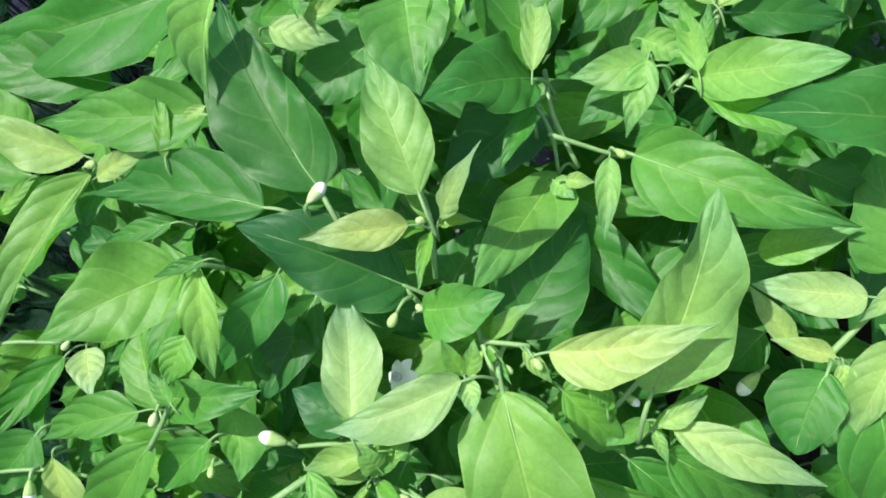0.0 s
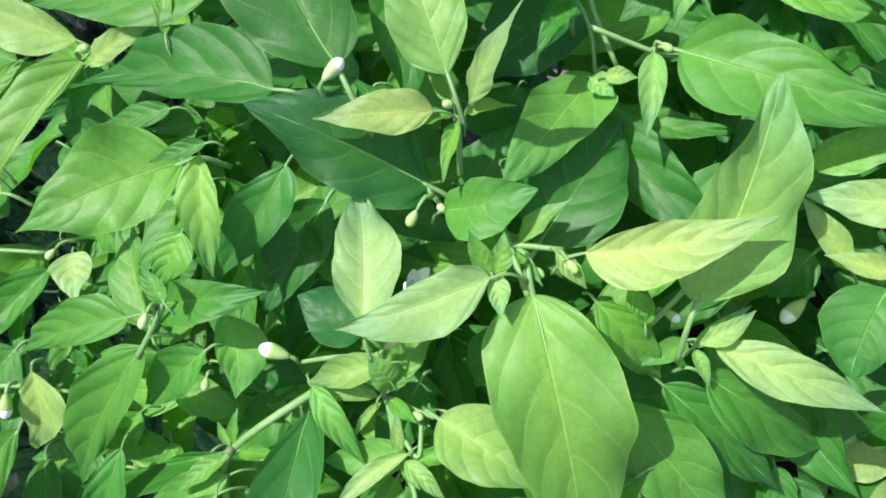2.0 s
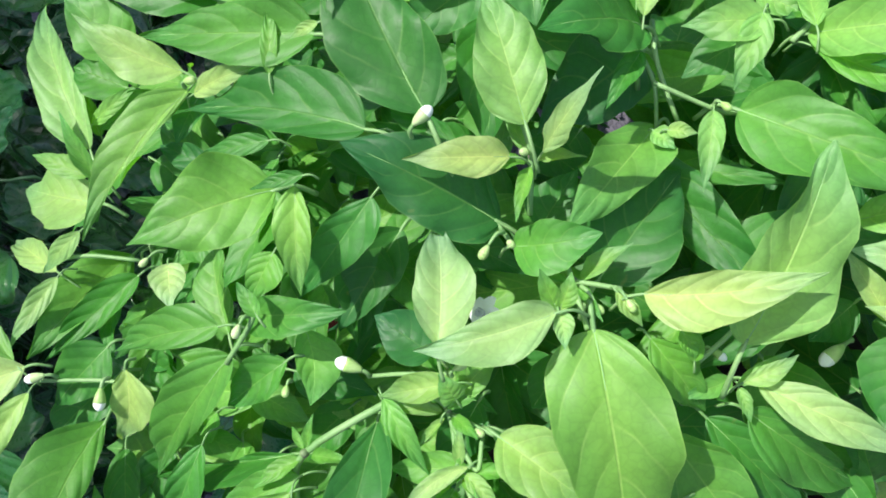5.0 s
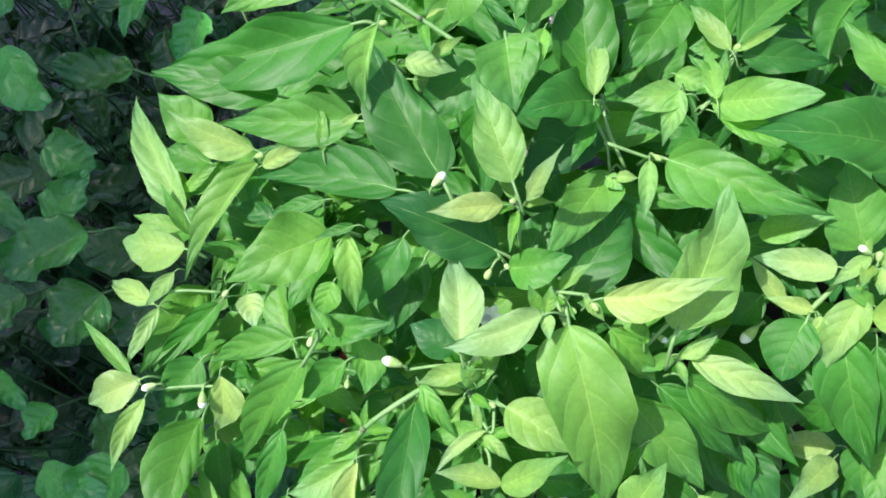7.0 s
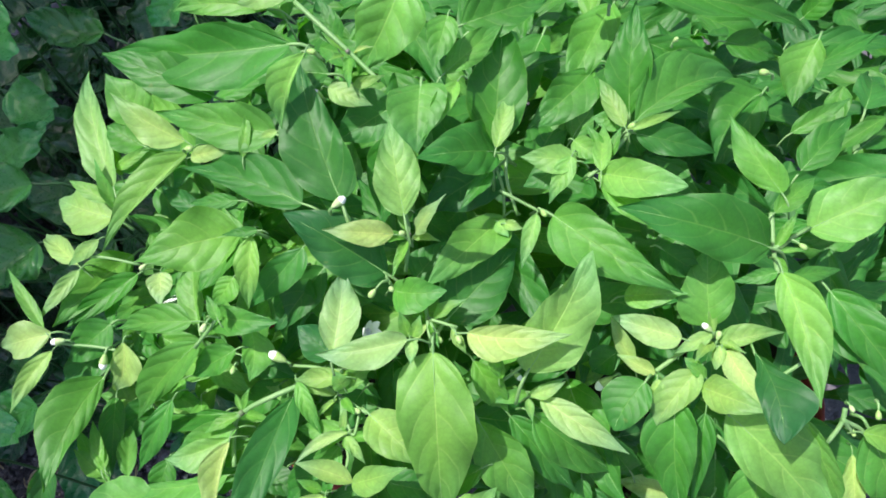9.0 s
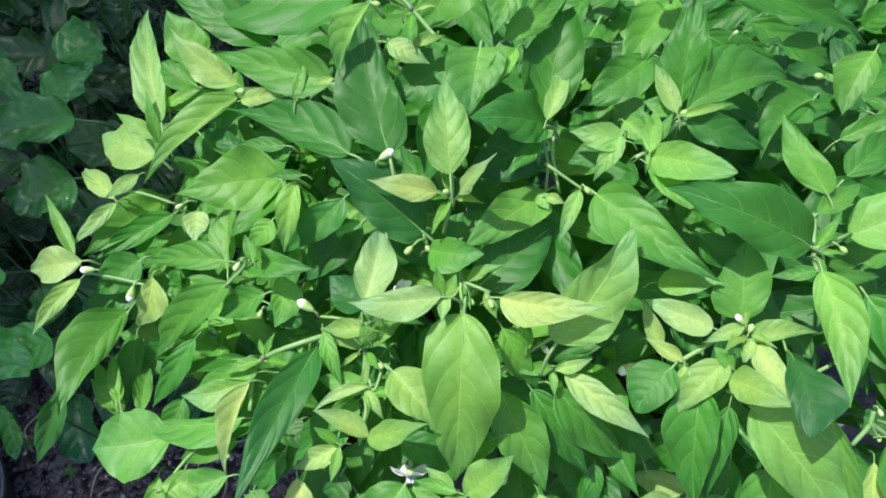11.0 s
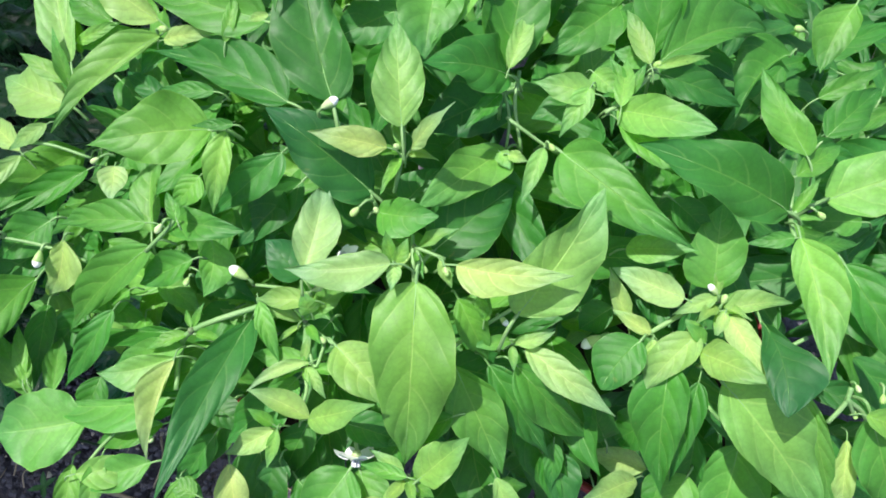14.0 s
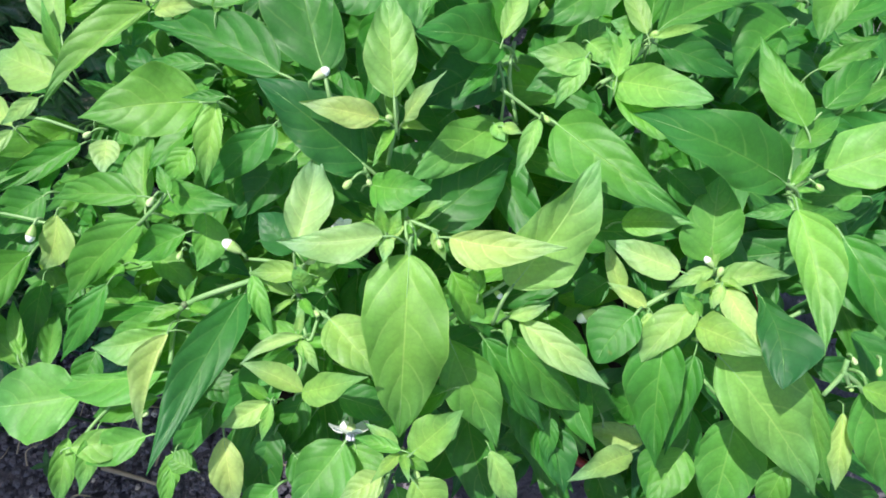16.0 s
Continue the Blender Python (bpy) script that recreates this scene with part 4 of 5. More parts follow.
leaf(pepper_left, (0.0080, 0.0575, 0.3985), (-0.0073, 0.0498, 0.4037), 0.0077, (0.37, -0.12, 0.92), 2)
leaf(pepper_left, (-0.0160, 0.0638, 0.4172), (0.0003, 0.0484, 0.3943), 0.0156, (0.36, -0.64, 0.68), 1.6)
leaf(pepper_left, (-0.0038, 0.0577, 0.4142), (-0.0040, 0.0663, 0.4230), 0.0055, (0.09, -0.71, 0.70), 2)
leaf(pepper_left, (-0.0172, -0.0044, 0.3842), (0.0005, 0.0124, 0.4047), 0.0181, (-0.31, -0.59, 0.75), 2.3)
leaf(pepper_left, (-0.0220, -0.0046, 0.3848), (-0.0441, -0.0029, 0.3780), 0.0075, (-0.30, -0.11, 0.95), 1.8)
leaf(pepper_left, (-0.0228, -0.0049, 0.3802), (-0.0100, -0.0084, 0.3758), 0.0085, (0.28, -0.17, 0.95), 2)
leaf(pepper_left, (-0.0483, -0.0052, 0.3728), (-0.0631, -0.0371, 0.3665), 0.0270, (0.10, -0.24, 0.97), 1.5)
leaf(pepper_left, (-0.0448, -0.0040, 0.3682), (-0.0309, -0.0271, 0.3610), 0.0219, (0.19, -0.19, 0.96), 1.4)
leaf(pepper_left, (-0.0271, -0.0153, 0.3796), (-0.0433, -0.0286, 0.3736), 0.0140, (-0.11, -0.29, 0.95), 2.7)
leaf(pepper_left, (-0.0154, -0.0135, 0.3760), (0.0000, -0.0257, 0.3642), 0.0216, (0.39, -0.34, 0.86), 2.4)
leaf(pepper_left, (0.0131, 0.0065, 0.3708), (0.0280, -0.0134, 0.3508), 0.0112, (0.31, -0.55, 0.78), 2.4)
leaf(pepper_left, (0.0135, 0.0050, 0.3646), (0.0269, 0.0098, 0.3512), 0.0085, (0.69, 0.09, 0.72), 1.5)
leaf(pepper_left, (-0.0531, 0.0107, 0.3855), (-0.0249, 0.0101, 0.3783), 0.0159, (0.24, -0.16, 0.96), 0.8)
leaf(pepper_left, (-0.0089, 0.0225, 0.3905), (-0.0348, 0.0064, 0.3811), 0.0157, (-0.14, -0.33, 0.94), 1.2)
leaf(pepper_left, (-0.0399, 0.0584, 0.4167), (-0.0521, 0.0450, 0.4051), 0.0166, (-0.09, -0.60, 0.80), 0.6)
leaf(pepper_right, (0.0601, 0.0671, 0.4057), (0.0480, 0.0455, 0.3982), 0.0212, (-0.09, -0.28, 0.96), 0.8, bow=0.055, sides=(0.0088, 0.0118), belly=(0.42, 0.42), sharp=0.75, fold=10, bend=0.065)
leaf(pepper_right, (0.0821, 0.0748, 0.4063), (0.0633, 0.0474, 0.3918), 0.0157, (-0.18, -0.36, 0.91), 2.5, bow=0.019, sides=(0.0066, 0.0085), belly=(0.24, 0.35), fold=23, bend=0.071)
leaf(pepper_right, (0.0844, 0.0683, 0.4037), (0.1083, 0.0557, 0.4187), 0.0153, (-0.56, -0.07, 0.83), 2.4, bow=0.008, sides=(0.0068, 0.0077), belly=(0.34, 0.41), fold=36, bend=0.077)
leaf(pepper_right, (0.0944, 0.0857, 0.4067), (0.1108, 0.0518, 0.4177), 0.0114, (-0.42, 0.09, 0.90), 3, bow=0.009, sides=(0.0052, 0.0059), belly=(0.31, 0.33), fold=25, bend=0.033)
leaf(pepper_right, (0.0957, 0.0596, 0.3984), (0.1485, 0.0204, 0.3641), 0.0323, (0.14, -0.54, 0.83), 2.15, bow=-0.030, sides=(0.0193, 0.0132), belly=(0.24, 0.32), fold=38, bend=0.039)
leaf(pepper_right, (0.1046, 0.0842, 0.4125), (0.1122, 0.0425, 0.4243), 0.0210, (-0.42, 0.18, 0.89), 0.1, bow=-0.074, sides=(0.0141, 0.0070), belly=(0.72, 0.59), sharp=0.9, fold=20, bend=0.045)
leaf(pepper_right, (0.1134, 0.1151, 0.4294), (0.1279, 0.0595, 0.4200), 0.0185, (-0.25, -0.23, 0.94), 2.05, bow=-0.027, sides=(0.0109, 0.0069), belly=(0.36, 0.32), fold=38, bend=0.056)
leaf(pepper_right, (0.1360, 0.1151, 0.4158), (0.1733, 0.0742, 0.3976), 0.0216, (-0.13, -0.50, 0.86), 1)
leaf(pepper_right, (0.1395, 0.1095, 0.4048), (0.1748, 0.0886, 0.3934), 0.0242, (-0.02, -0.50, 0.86), 0.8)
leaf(pepper_right, (0.0740, 0.0623, 0.3988), (0.0833, 0.0179, 0.3592), 0.0244, (-0.13, -0.68, 0.72), 1, bow=0.027, sides=(0.0099, 0.0135), belly=(0.24, 0.24), fold=34, bend=0.074)
leaf(pepper_right, (0.0881, 0.0608, 0.3899), (0.0862, 0.0235, 0.3606), 0.0117, (-0.22, -0.60, 0.77), 0.6, bow=-0.005, sides=(0.0058, 0.0054), belly=(0.24, 0.32), fold=33, bend=0.030)
leaf(pepper_right, (0.1236, 0.0568, 0.3292), (0.1228, 0.0103, 0.3007), 0.0366, (-0.19, -0.51, 0.84), 1.5)
leaf(pepper_right, (0.1257, 0.0591, 0.4047), (0.1572, 0.0254, 0.3550), 0.0108, (0.10, -0.79, 0.60), 2)
leaf(pepper_right, (0.1508, 0.0529, 0.3817), (0.1562, 0.0259, 0.3618), 0.0119, (-0.21, -0.61, 0.77), 2.8)
leaf(pepper_right, (0.1529, 0.0595, 0.3980), (0.1800, 0.0242, 0.3618), 0.0261, (-0.02, -0.72, 0.69), 1.3)
leaf(pepper_right, (0.1480, 0.0563, 0.4047), (0.1720, 0.0572, 0.3936), 0.0117, (0.41, -0.34, 0.85), 2.1)
leaf(pepper_right, (0.0866, 0.0424, 0.3005), (0.0544, 0.0431, 0.3053), 0.0143, (0.14, -0.21, 0.97), 3, bow=-0.008, sides=(0.0069, 0.0069), belly=(0.42, 0.42), fold=39, bend=0.065)
leaf(pepper_right, (0.0768, 0.0291, 0.3307), (0.0482, 0.0043, 0.3593), 0.0150, (0.48, 0.37, 0.80), 2.8)
leaf(pepper_right, (0.0992, 0.0346, 0.3368), (0.0860, 0.0052, 0.3295), 0.0189, (-0.14, -0.18, 0.97), 1.5)
leaf(pepper_right, (0.1352, 0.0309, 0.3635), (0.1325, 0.0135, 0.3445), 0.0152, (-0.34, -0.67, 0.66), 1.5)
leaf(pepper_right, (0.0644, 0.0727, 0.4019), (0.0470, 0.0790, 0.4047), 0.0086, (0.03, -0.34, 0.94), 2.9)
leaf(pepper_right, (0.0744, 0.0872, 0.4118), (0.0437, 0.0941, 0.4132), 0.0139, (-0.04, -0.35, 0.94), 2.9, bow=-0.015, sides=(0.0073, 0.0060), belly=(0.30, 0.38), sharp=1, fold=32, bend=0.045)
leaf(pepper_left, (0.0548, 0.0769, 0.3981), (0.0428, 0.0952, 0.4108), 0.0087, (0.07, -0.53, 0.84), 2.7)
leaf(pepper_left, (0.0487, 0.1076, 0.4071), (0.0756, 0.1050, 0.4216), 0.0147, (-0.47, -0.35, 0.81), 2.3)
leaf(pepper_right, (0.0875, 0.0965, 0.4077), (0.0833, 0.1263, 0.4270), 0.0250, (-0.10, -0.55, 0.83), 1.6, bow=-0.027, sides=(0.0130, 0.0111), belly=(0.24, 0.42), sharp=0.85, fold=23, bend=0.062)
leaf(pepper_right, (0.0915, 0.0870, 0.4085), (0.1179, 0.0950, 0.4116), 0.0097, (-0.02, -0.31, 0.95), 2.6, bow=-0.043, sides=(0.0064, 0.0030), belly=(0.27, 0.27), fold=36, bend=0.068)
leaf(pepper_right, (0.0874, 0.0909, 0.4115), (0.0712, 0.0810, 0.4073), 0.0066, (-0.07, -0.29, 0.96), 2.5)
leaf(pepper_right, (0.0920, 0.0868, 0.4082), (0.0897, 0.0772, 0.4036), 0.0065, (-0.16, -0.40, 0.90), 2.6)
leaf(pepper_right, (0.0832, 0.0751, 0.4063), (0.0764, 0.0792, 0.4090), 0.0066, (0.09, -0.43, 0.90), 2.3)
leaf(pepper_right, (0.1119, 0.1158, 0.4276), (0.0944, 0.1119, 0.4228), 0.0070, (-0.17, -0.37, 0.91), 1.3)
leaf(pepper_right, (0.1186, 0.1165, 0.4239), (0.1415, 0.1265, 0.4150), 0.0071, (0.43, -0.21, 0.88), 1.3)
leaf(pepper_right, (0.0656, 0.0711, 0.3993), (0.0674, 0.0595, 0.3903), 0.0077, (-0.04, -0.61, 0.79), 2.8)
leaf(pepper_right, (0.0624, 0.1232, 0.4285), (0.0813, 0.1166, 0.4174), 0.0162, (0.27, -0.56, 0.79), 0.8)
leaf(pepper_right, (0.0870, 0.1295, 0.4157), (0.0648, 0.1208, 0.4172), 0.0159, (0.18, -0.29, 0.94), 0.7)
leaf(pepper_left, (0.0340, 0.0837, 0.3897), (0.0213, 0.0854, 0.4135), 0.0198, (0.63, -0.67, 0.38), 0.3)
leaf(pepper_left, (0.0484, 0.0862, 0.3914), (0.0363, 0.0783, 0.3776), 0.0179, (-0.41, -0.59, 0.69), 0.4)
leaf(pepper_right, (0.0764, 0.0493, 0.3620), (0.0635, 0.0421, 0.3375), 0.0210, (-0.63, -0.60, 0.50), 0.6)
leaf(pepper_left, (0.0385, 0.0311, 0.3349), (0.0502, 0.0042, 0.3207), 0.0190, (0.08, -0.44, 0.90), 0.5)
leaf(pepper_left, (0.0358, 0.0332, 0.3456), (0.0389, 0.0151, 0.3334), 0.0096, (0.04, -0.55, 0.83), 0.8)
leaf(pepper_left, (0.0440, 0.0354, 0.3395), (0.0585, 0.0274, 0.3110), 0.0083, (0.52, -0.72, 0.47), 1)
leaf(pepper_left, (0.0333, 0.1443, 0.4477), (0.0627, 0.1219, 0.4459), 0.0103, (-0.19, -0.32, 0.93), 2, bow=0.014, sides=(0.0046, 0.0052), belly=(0.42, 0.41), fold=39, bend=0.056)
leaf(pepper_left, (-0.0829, 0.0188, 0.3859), (-0.1039, -0.0074, 0.3741), 0.0209, (0.04, -0.44, 0.90), 1)
leaf(pepper_left, (-0.0731, 0.0104, 0.3701), (-0.0811, -0.0141, 0.3562), 0.0178, (0.11, -0.52, 0.85), 0.8)
leaf(pepper_left, (-0.0720, -0.0291, 0.3686), (-0.0848, -0.0477, 0.3615), 0.0193, (0.02, -0.37, 0.93), 1.2)
leaf(pepper_left, (-0.0714, -0.0133, 0.3636), (-0.0528, -0.0268, 0.3544), 0.0174, (0.32, -0.19, 0.93), 0.8)
leaf(pepper_left, (-0.0285, 0.0139, 0.3778), (-0.0375, -0.0049, 0.3635), 0.0148, (-0.06, -0.59, 0.81), 0.9)
leaf(pepper_left, (-0.1287, 0.1304, 0.4718), (-0.1283, 0.1509, 0.4820), 0.0059, (0.32, -0.43, 0.84), 2)
leaf(pepper_left, (-0.1084, 0.1366, 0.4845), (-0.1185, 0.1341, 0.4817), 0.0037, (-0.07, -0.60, 0.80), 2.6)
leaf(pepper_left, (-0.1300, -0.0077, 0.3844), (-0.1609, -0.0215, 0.3748), 0.0148, (-0.13, -0.36, 0.92), 1.4)
leaf(pepper_left, (-0.1273, 0.0067, 0.3821), (-0.1520, -0.0073, 0.3739), 0.0177, (-0.07, -0.41, 0.91), 0.9)
leaf(pepper_left, (-0.1216, 0.0187, 0.3897), (-0.1509, 0.0038, 0.3818), 0.0151, (-0.05, -0.39, 0.92), 1.2)
leaf(pepper_right, (0.0591, 0.0417, 0.3404), (0.0408, 0.0514, 0.3783), 0.0156, (0.49, -0.76, 0.43), 0.7)
leaf(pepper_left, (-0.0793, 0.0971, 0.4250), (-0.0526, 0.0868, 0.4150), 0.0168, (0.21, -0.34, 0.92), 0.4)
leaf(pepper_left, (-0.1375, 0.0592, 0.3981), (-0.1086, 0.0538, 0.3902), 0.0176, (0.22, -0.23, 0.95), 0.4)
leaf(pepper_left, (-0.1195, 0.0083, 0.3718), (-0.0986, 0.0012, 0.3660), 0.0147, (0.22, -0.12, 0.97), 0.5)
leaf(pepper_left, (-0.2145, 0.0344, 0.3751), (-0.2027, -0.0047, 0.3709), 0.0136, (0.36, 0.01, 0.93), 0.9)
leaf(pepper_left, (-0.1348, 0.0179, 0.3909), (-0.1658, 0.0047, 0.3818), 0.0171, (-0.10, -0.39, 0.91), 1.9)
leaf(pepper_left, (-0.1993, -0.0092, 0.3780), (-0.2217, 0.0133, 0.3870), 0.0096, (0.33, -0.04, 0.94), 1.7)
leaf(pepper_left, (-0.1967, -0.0101, 0.3793), (-0.2144, 0.0143, 0.3822), 0.0068, (0.27, 0.08, 0.96), 1.7)
leaf(pepper_left, (-0.1703, 0.0066, 0.3777), (-0.1752, -0.0154, 0.3675), 0.0142, (0.30, -0.46, 0.84), 1)
leaf(pepper_left, (-0.1601, -0.0357, 0.3804), (-0.1360, -0.0213, 0.3745), 0.0141, (0.30, -0.10, 0.95), 2.2, bow=0.042, sides=(0.0056, 0.0082), belly=(0.42, 0.42), fold=35, bend=0.074)
leaf(pepper_left, (-0.1063, -0.0313, 0.3788), (-0.1195, -0.0294, 0.3789), 0.0098, (0.00, -0.03, 1.00), 1.6)
leaf(pepper_left, (-0.1161, -0.0513, 0.3698), (-0.1399, -0.0554, 0.3694), 0.0075, (-0.00, -0.08, 1.00), 2)
leaf(pepper_left, (-0.1146, -0.0033, 0.3643), (-0.1290, -0.0294, 0.3477), 0.0160, (0.09, -0.57, 0.82), 0.8)
leaf(pepper_left, (-0.1125, 0.0104, 0.3656), (-0.1284, -0.0200, 0.3421), 0.0195, (0.09, -0.64, 0.77), 0.7)
leaf(pepper_left, (-0.0914, -0.0004, 0.3753), (-0.0772, -0.0395, 0.3496), 0.0226, (0.35, -0.42, 0.84), 0.6)
leaf(pepper_left, (-0.0687, 0.0081, 0.3583), (-0.0784, -0.0165, 0.3489), 0.0190, (0.09, -0.39, 0.92), 0.5)
leaf(pepper_left, (-0.1490, -0.0016, 0.3722), (-0.1593, -0.0156, 0.3652), 0.0154, (0.11, -0.51, 0.85), 1.1)
leaf(pepper_left, (-0.1154, -0.0324, 0.3778), (-0.1142, -0.0516, 0.3695), 0.0061, (0.32, -0.36, 0.88), 1.7)
leaf(pepper_left, (-0.0376, -0.0207, 0.3518), (-0.0532, -0.0433, 0.3437), 0.0228, (-0.03, -0.32, 0.95), 1.3)
leaf(pepper_left, (-0.0248, -0.0151, 0.3539), (-0.0146, -0.0330, 0.3421), 0.0207, (0.28, -0.42, 0.87), 1.2)
leaf(pepper_left, (0.0320, 0.0288, 0.3372), (0.0453, 0.0069, 0.3232), 0.0112, (0.14, -0.47, 0.87), 0.9)
leaf(pepper_right, (0.0795, 0.0493, 0.2887), (0.0631, 0.0213, 0.2980), 0.0212, (0.14, 0.23, 0.96), 0.7)
leaf(pepper_right, (0.0948, 0.0380, 0.3174), (0.0909, 0.0120, 0.3123), 0.0230, (-0.14, -0.17, 0.98), 0.8)
leaf(pepper_right, (0.1012, 0.0546, 0.3366), (0.1059, 0.0342, 0.3062), 0.0176, (-0.15, -0.83, 0.53), 0.6)
leaf(pepper_left, (-0.1769, 0.1387, 0.4576), (-0.2059, 0.1305, 0.4524), 0.0125, (0.01, -0.56, 0.83), 1.5)
leaf(pepper_left, (-0.0560, 0.1344, 0.4259), (-0.0355, 0.1288, 0.4088), 0.0168, (0.47, -0.49, 0.73), 0.4)
leaf(pepper_left, (-0.0367, 0.1495, 0.4087), (-0.0489, 0.1319, 0.4058), 0.0163, (0.22, -0.31, 0.93), 0.5)
leaf(pepper_left, (-0.2030, 0.0752, 0.3474), (-0.1747, 0.0722, 0.3349), 0.0142, (0.37, -0.23, 0.90), 1.2, bow=-0.032, sides=(0.0081, 0.0056), belly=(0.24, 0.42))
leaf(pepper_left, (-0.2539, 0.0011, 0.3574), (-0.2676, -0.0394, 0.3268), 0.0153, (0.35, -0.64, 0.69), 0.4, bow=-0.013, sides=(0.0078, 0.0065), belly=(0.35, 0.42), fold=40)
leaf(pepper_left, (-0.1250, 0.1960, 0.4996), (-0.1755, 0.1937, 0.5002), 0.0158, (0.04, -0.63, 0.77), 2, bow=0.045, sides=(0.0059, 0.0095), belly=(0.42, 0.42))
leaf(pepper_left, (-0.1123, 0.2005, 0.5046), (-0.1478, 0.1964, 0.5060), 0.0182, (0.11, -0.64, 0.76), 2.4, bow=0.030, sides=(0.0075, 0.0104), belly=(0.41, 0.36))
leaf(pepper_left, (-0.1213, 0.2002, 0.4891), (-0.1444, 0.2272, 0.5048), 0.0165, (0.07, -0.46, 0.89), 1.4, bow=0.020, sides=(0.0074, 0.0092), belly=(0.42, 0.25))
leaf(pepper_left, (-0.1682, 0.2024, 0.4973), (-0.1721, 0.2287, 0.5133), 0.0176, (0.29, -0.47, 0.84), 1.8, bow=0.050, sides=(0.0069, 0.0098), belly=(0.40, 0.32))
leaf(pepper_left, (-0.0944, 0.1903, 0.4820), (-0.1054, 0.2086, 0.4954), 0.0140, (0.11, -0.54, 0.83), 1, bow=0.003, sides=(0.0068, 0.0068), belly=(0.42, 0.35))
leaf(pepper_right, (-0.0328, 0.2155, 0.4691), (0.0037, 0.2448, 0.4641), 0.0244, (0.43, -0.41, 0.80), 1.2, bow=-0.067, sides=(0.0146, 0.0094), belly=(0.32, 0.37))
leaf(pepper_right, (0.1024, 0.3091, 0.4380), (0.1319, 0.2942, 0.4202), 0.0179, (-0.02, -0.78, 0.62), 1.3, bow=-0.004, sides=(0.0084, 0.0085), belly=(0.38, 0.36))
leaf(pepper_left, (-0.1991, 0.0526, 0.3307), (-0.2276, 0.0301, 0.3202), 0.0246, (0.03, -0.45, 0.89), 1.6, bow=-0.025, sides=(0.0134, 0.0105), belly=(0.29, 0.41))
leaf(pepper_left, (-0.2417, 0.0452, 0.3268), (-0.2568, 0.0230, 0.3127), 0.0154, (0.18, -0.61, 0.77), 1.3, bow=0.002, sides=(0.0078, 0.0074), belly=(0.25, 0.42))
leaf(pepper_left, (-0.0765, 0.0421, 0.4133), (-0.0615, 0.0546, 0.4194), 0.0080, (0.01, -0.45, 0.90), 2, bow=-0.019, sides=(0.0042, 0.0034), belly=(0.38, 0.42), fold=25)
leaf(pepper_left, (-0.0978, 0.0442, 0.4122), (-0.0870, 0.0290, 0.3949), 0.0077, (0.43, -0.53, 0.73), 1.8, bow=0.021, sides=(0.0032, 0.0042), belly=(0.42, 0.36), fold=25)
leaf(pepper_left, (-0.0413, 0.0630, 0.4407), (-0.0450, 0.0700, 0.4515), 0.0054, (0.30, -0.75, 0.58), 2.1, bow=-0.010, sides=(0.0027, 0.0024), belly=(0.42, 0.42), fold=35)
leaf(pepper_left, (-0.0404, 0.0632, 0.4406), (-0.0367, 0.0704, 0.4481), 0.0061, (-0.04, -0.71, 0.70), 2.3, bow=0.037, sides=(0.0024, 0.0032), belly=(0.42, 0.42), fold=30)
leaf(pepper_left, (-0.0406, 0.0614, 0.4420), (-0.0390, 0.0517, 0.4392), 0.0057, (0.10, -0.27, 0.96), 2.6, bow=-0.040, sides=(0.0032, 0.0023), belly=(0.28, 0.42), fold=30)
leaf(pepper_left, (-0.0252, 0.0720, 0.4324), (-0.0183, 0.0635, 0.4270), 0.0050, (0.12, -0.46, 0.88), 2.6, bow=0.002, sides=(0.0024, 0.0023), belly=(0.42, 0.36), fold=40)
leaf(pepper_left, (-0.0076, 0.0640, 0.4232), (-0.0036, 0.0578, 0.4161), 0.0058, (0.20, -0.68, 0.70), 2, bow=-0.017, sides=(0.0029, 0.0024), belly=(0.39, 0.37), fold=40)
leaf(pepper_left, (0.0101, 0.0545, 0.4054), (0.0252, 0.0612, 0.4108), 0.0058, (-0.17, -0.37, 0.92), 2.5, bow=0.036, sides=(0.0021, 0.0034), belly=(0.41, 0.42), fold=30)
leaf(pepper_right, (0.0654, 0.0696, 0.4040), (0.0661, 0.0583, 0.3959), 0.0060, (-0.18, -0.58, 0.80), 2.7, bow=0.005, sides=(0.0027, 0.0028), belly=(0.26, 0.41), fold=30)
leaf(pepper_right, (0.0861, 0.0726, 0.4043), (0.0762, 0.0771, 0.4105), 0.0058, (0.20, -0.61, 0.77), 1.9, bow=0.022, sides=(0.0025, 0.0031), belly=(0.42, 0.42), fold=30)
leaf(pepper_right, (0.0917, 0.0855, 0.4099), (0.0903, 0.0764, 0.4056), 0.0051, (-0.25, -0.38, 0.89), 2.8, bow=0.001, sides=(0.0023, 0.0023), belly=(0.40, 0.42), fold=25)

# stems, buds and flowers that show between the leaves
stem(pepper_left, [(-0.0760, 0.0507, 0.4202), (-0.0958, 0.0445, 0.4125), (-0.1246, 0.0295, 0.4047), (-0.1306, 0.0201, 0.3943), (-0.1270, 0.0060, 0.3920)], 0.0016)
stem(pepper_left, [(-0.0500, 0.1141, 0.4583), (-0.0487, 0.1084, 0.4504), (-0.0500, 0.0951, 0.4385)], 0.0012)
stem(pepper_left, [(-0.0741, 0.0254, 0.4030), (-0.0776, 0.0427, 0.4078), (-0.0832, 0.0463, 0.4177)], 0.0011)
stem(pepper_left, [(-0.0776, 0.0427, 0.4078), (-0.0625, 0.0356, 0.4092)], 0.0009)
stem(pepper_left, [(-0.0744, 0.0257, 0.4020), (-0.0700, 0.0170, 0.3984), (-0.0726, 0.0061, 0.3921)], 0.0010)
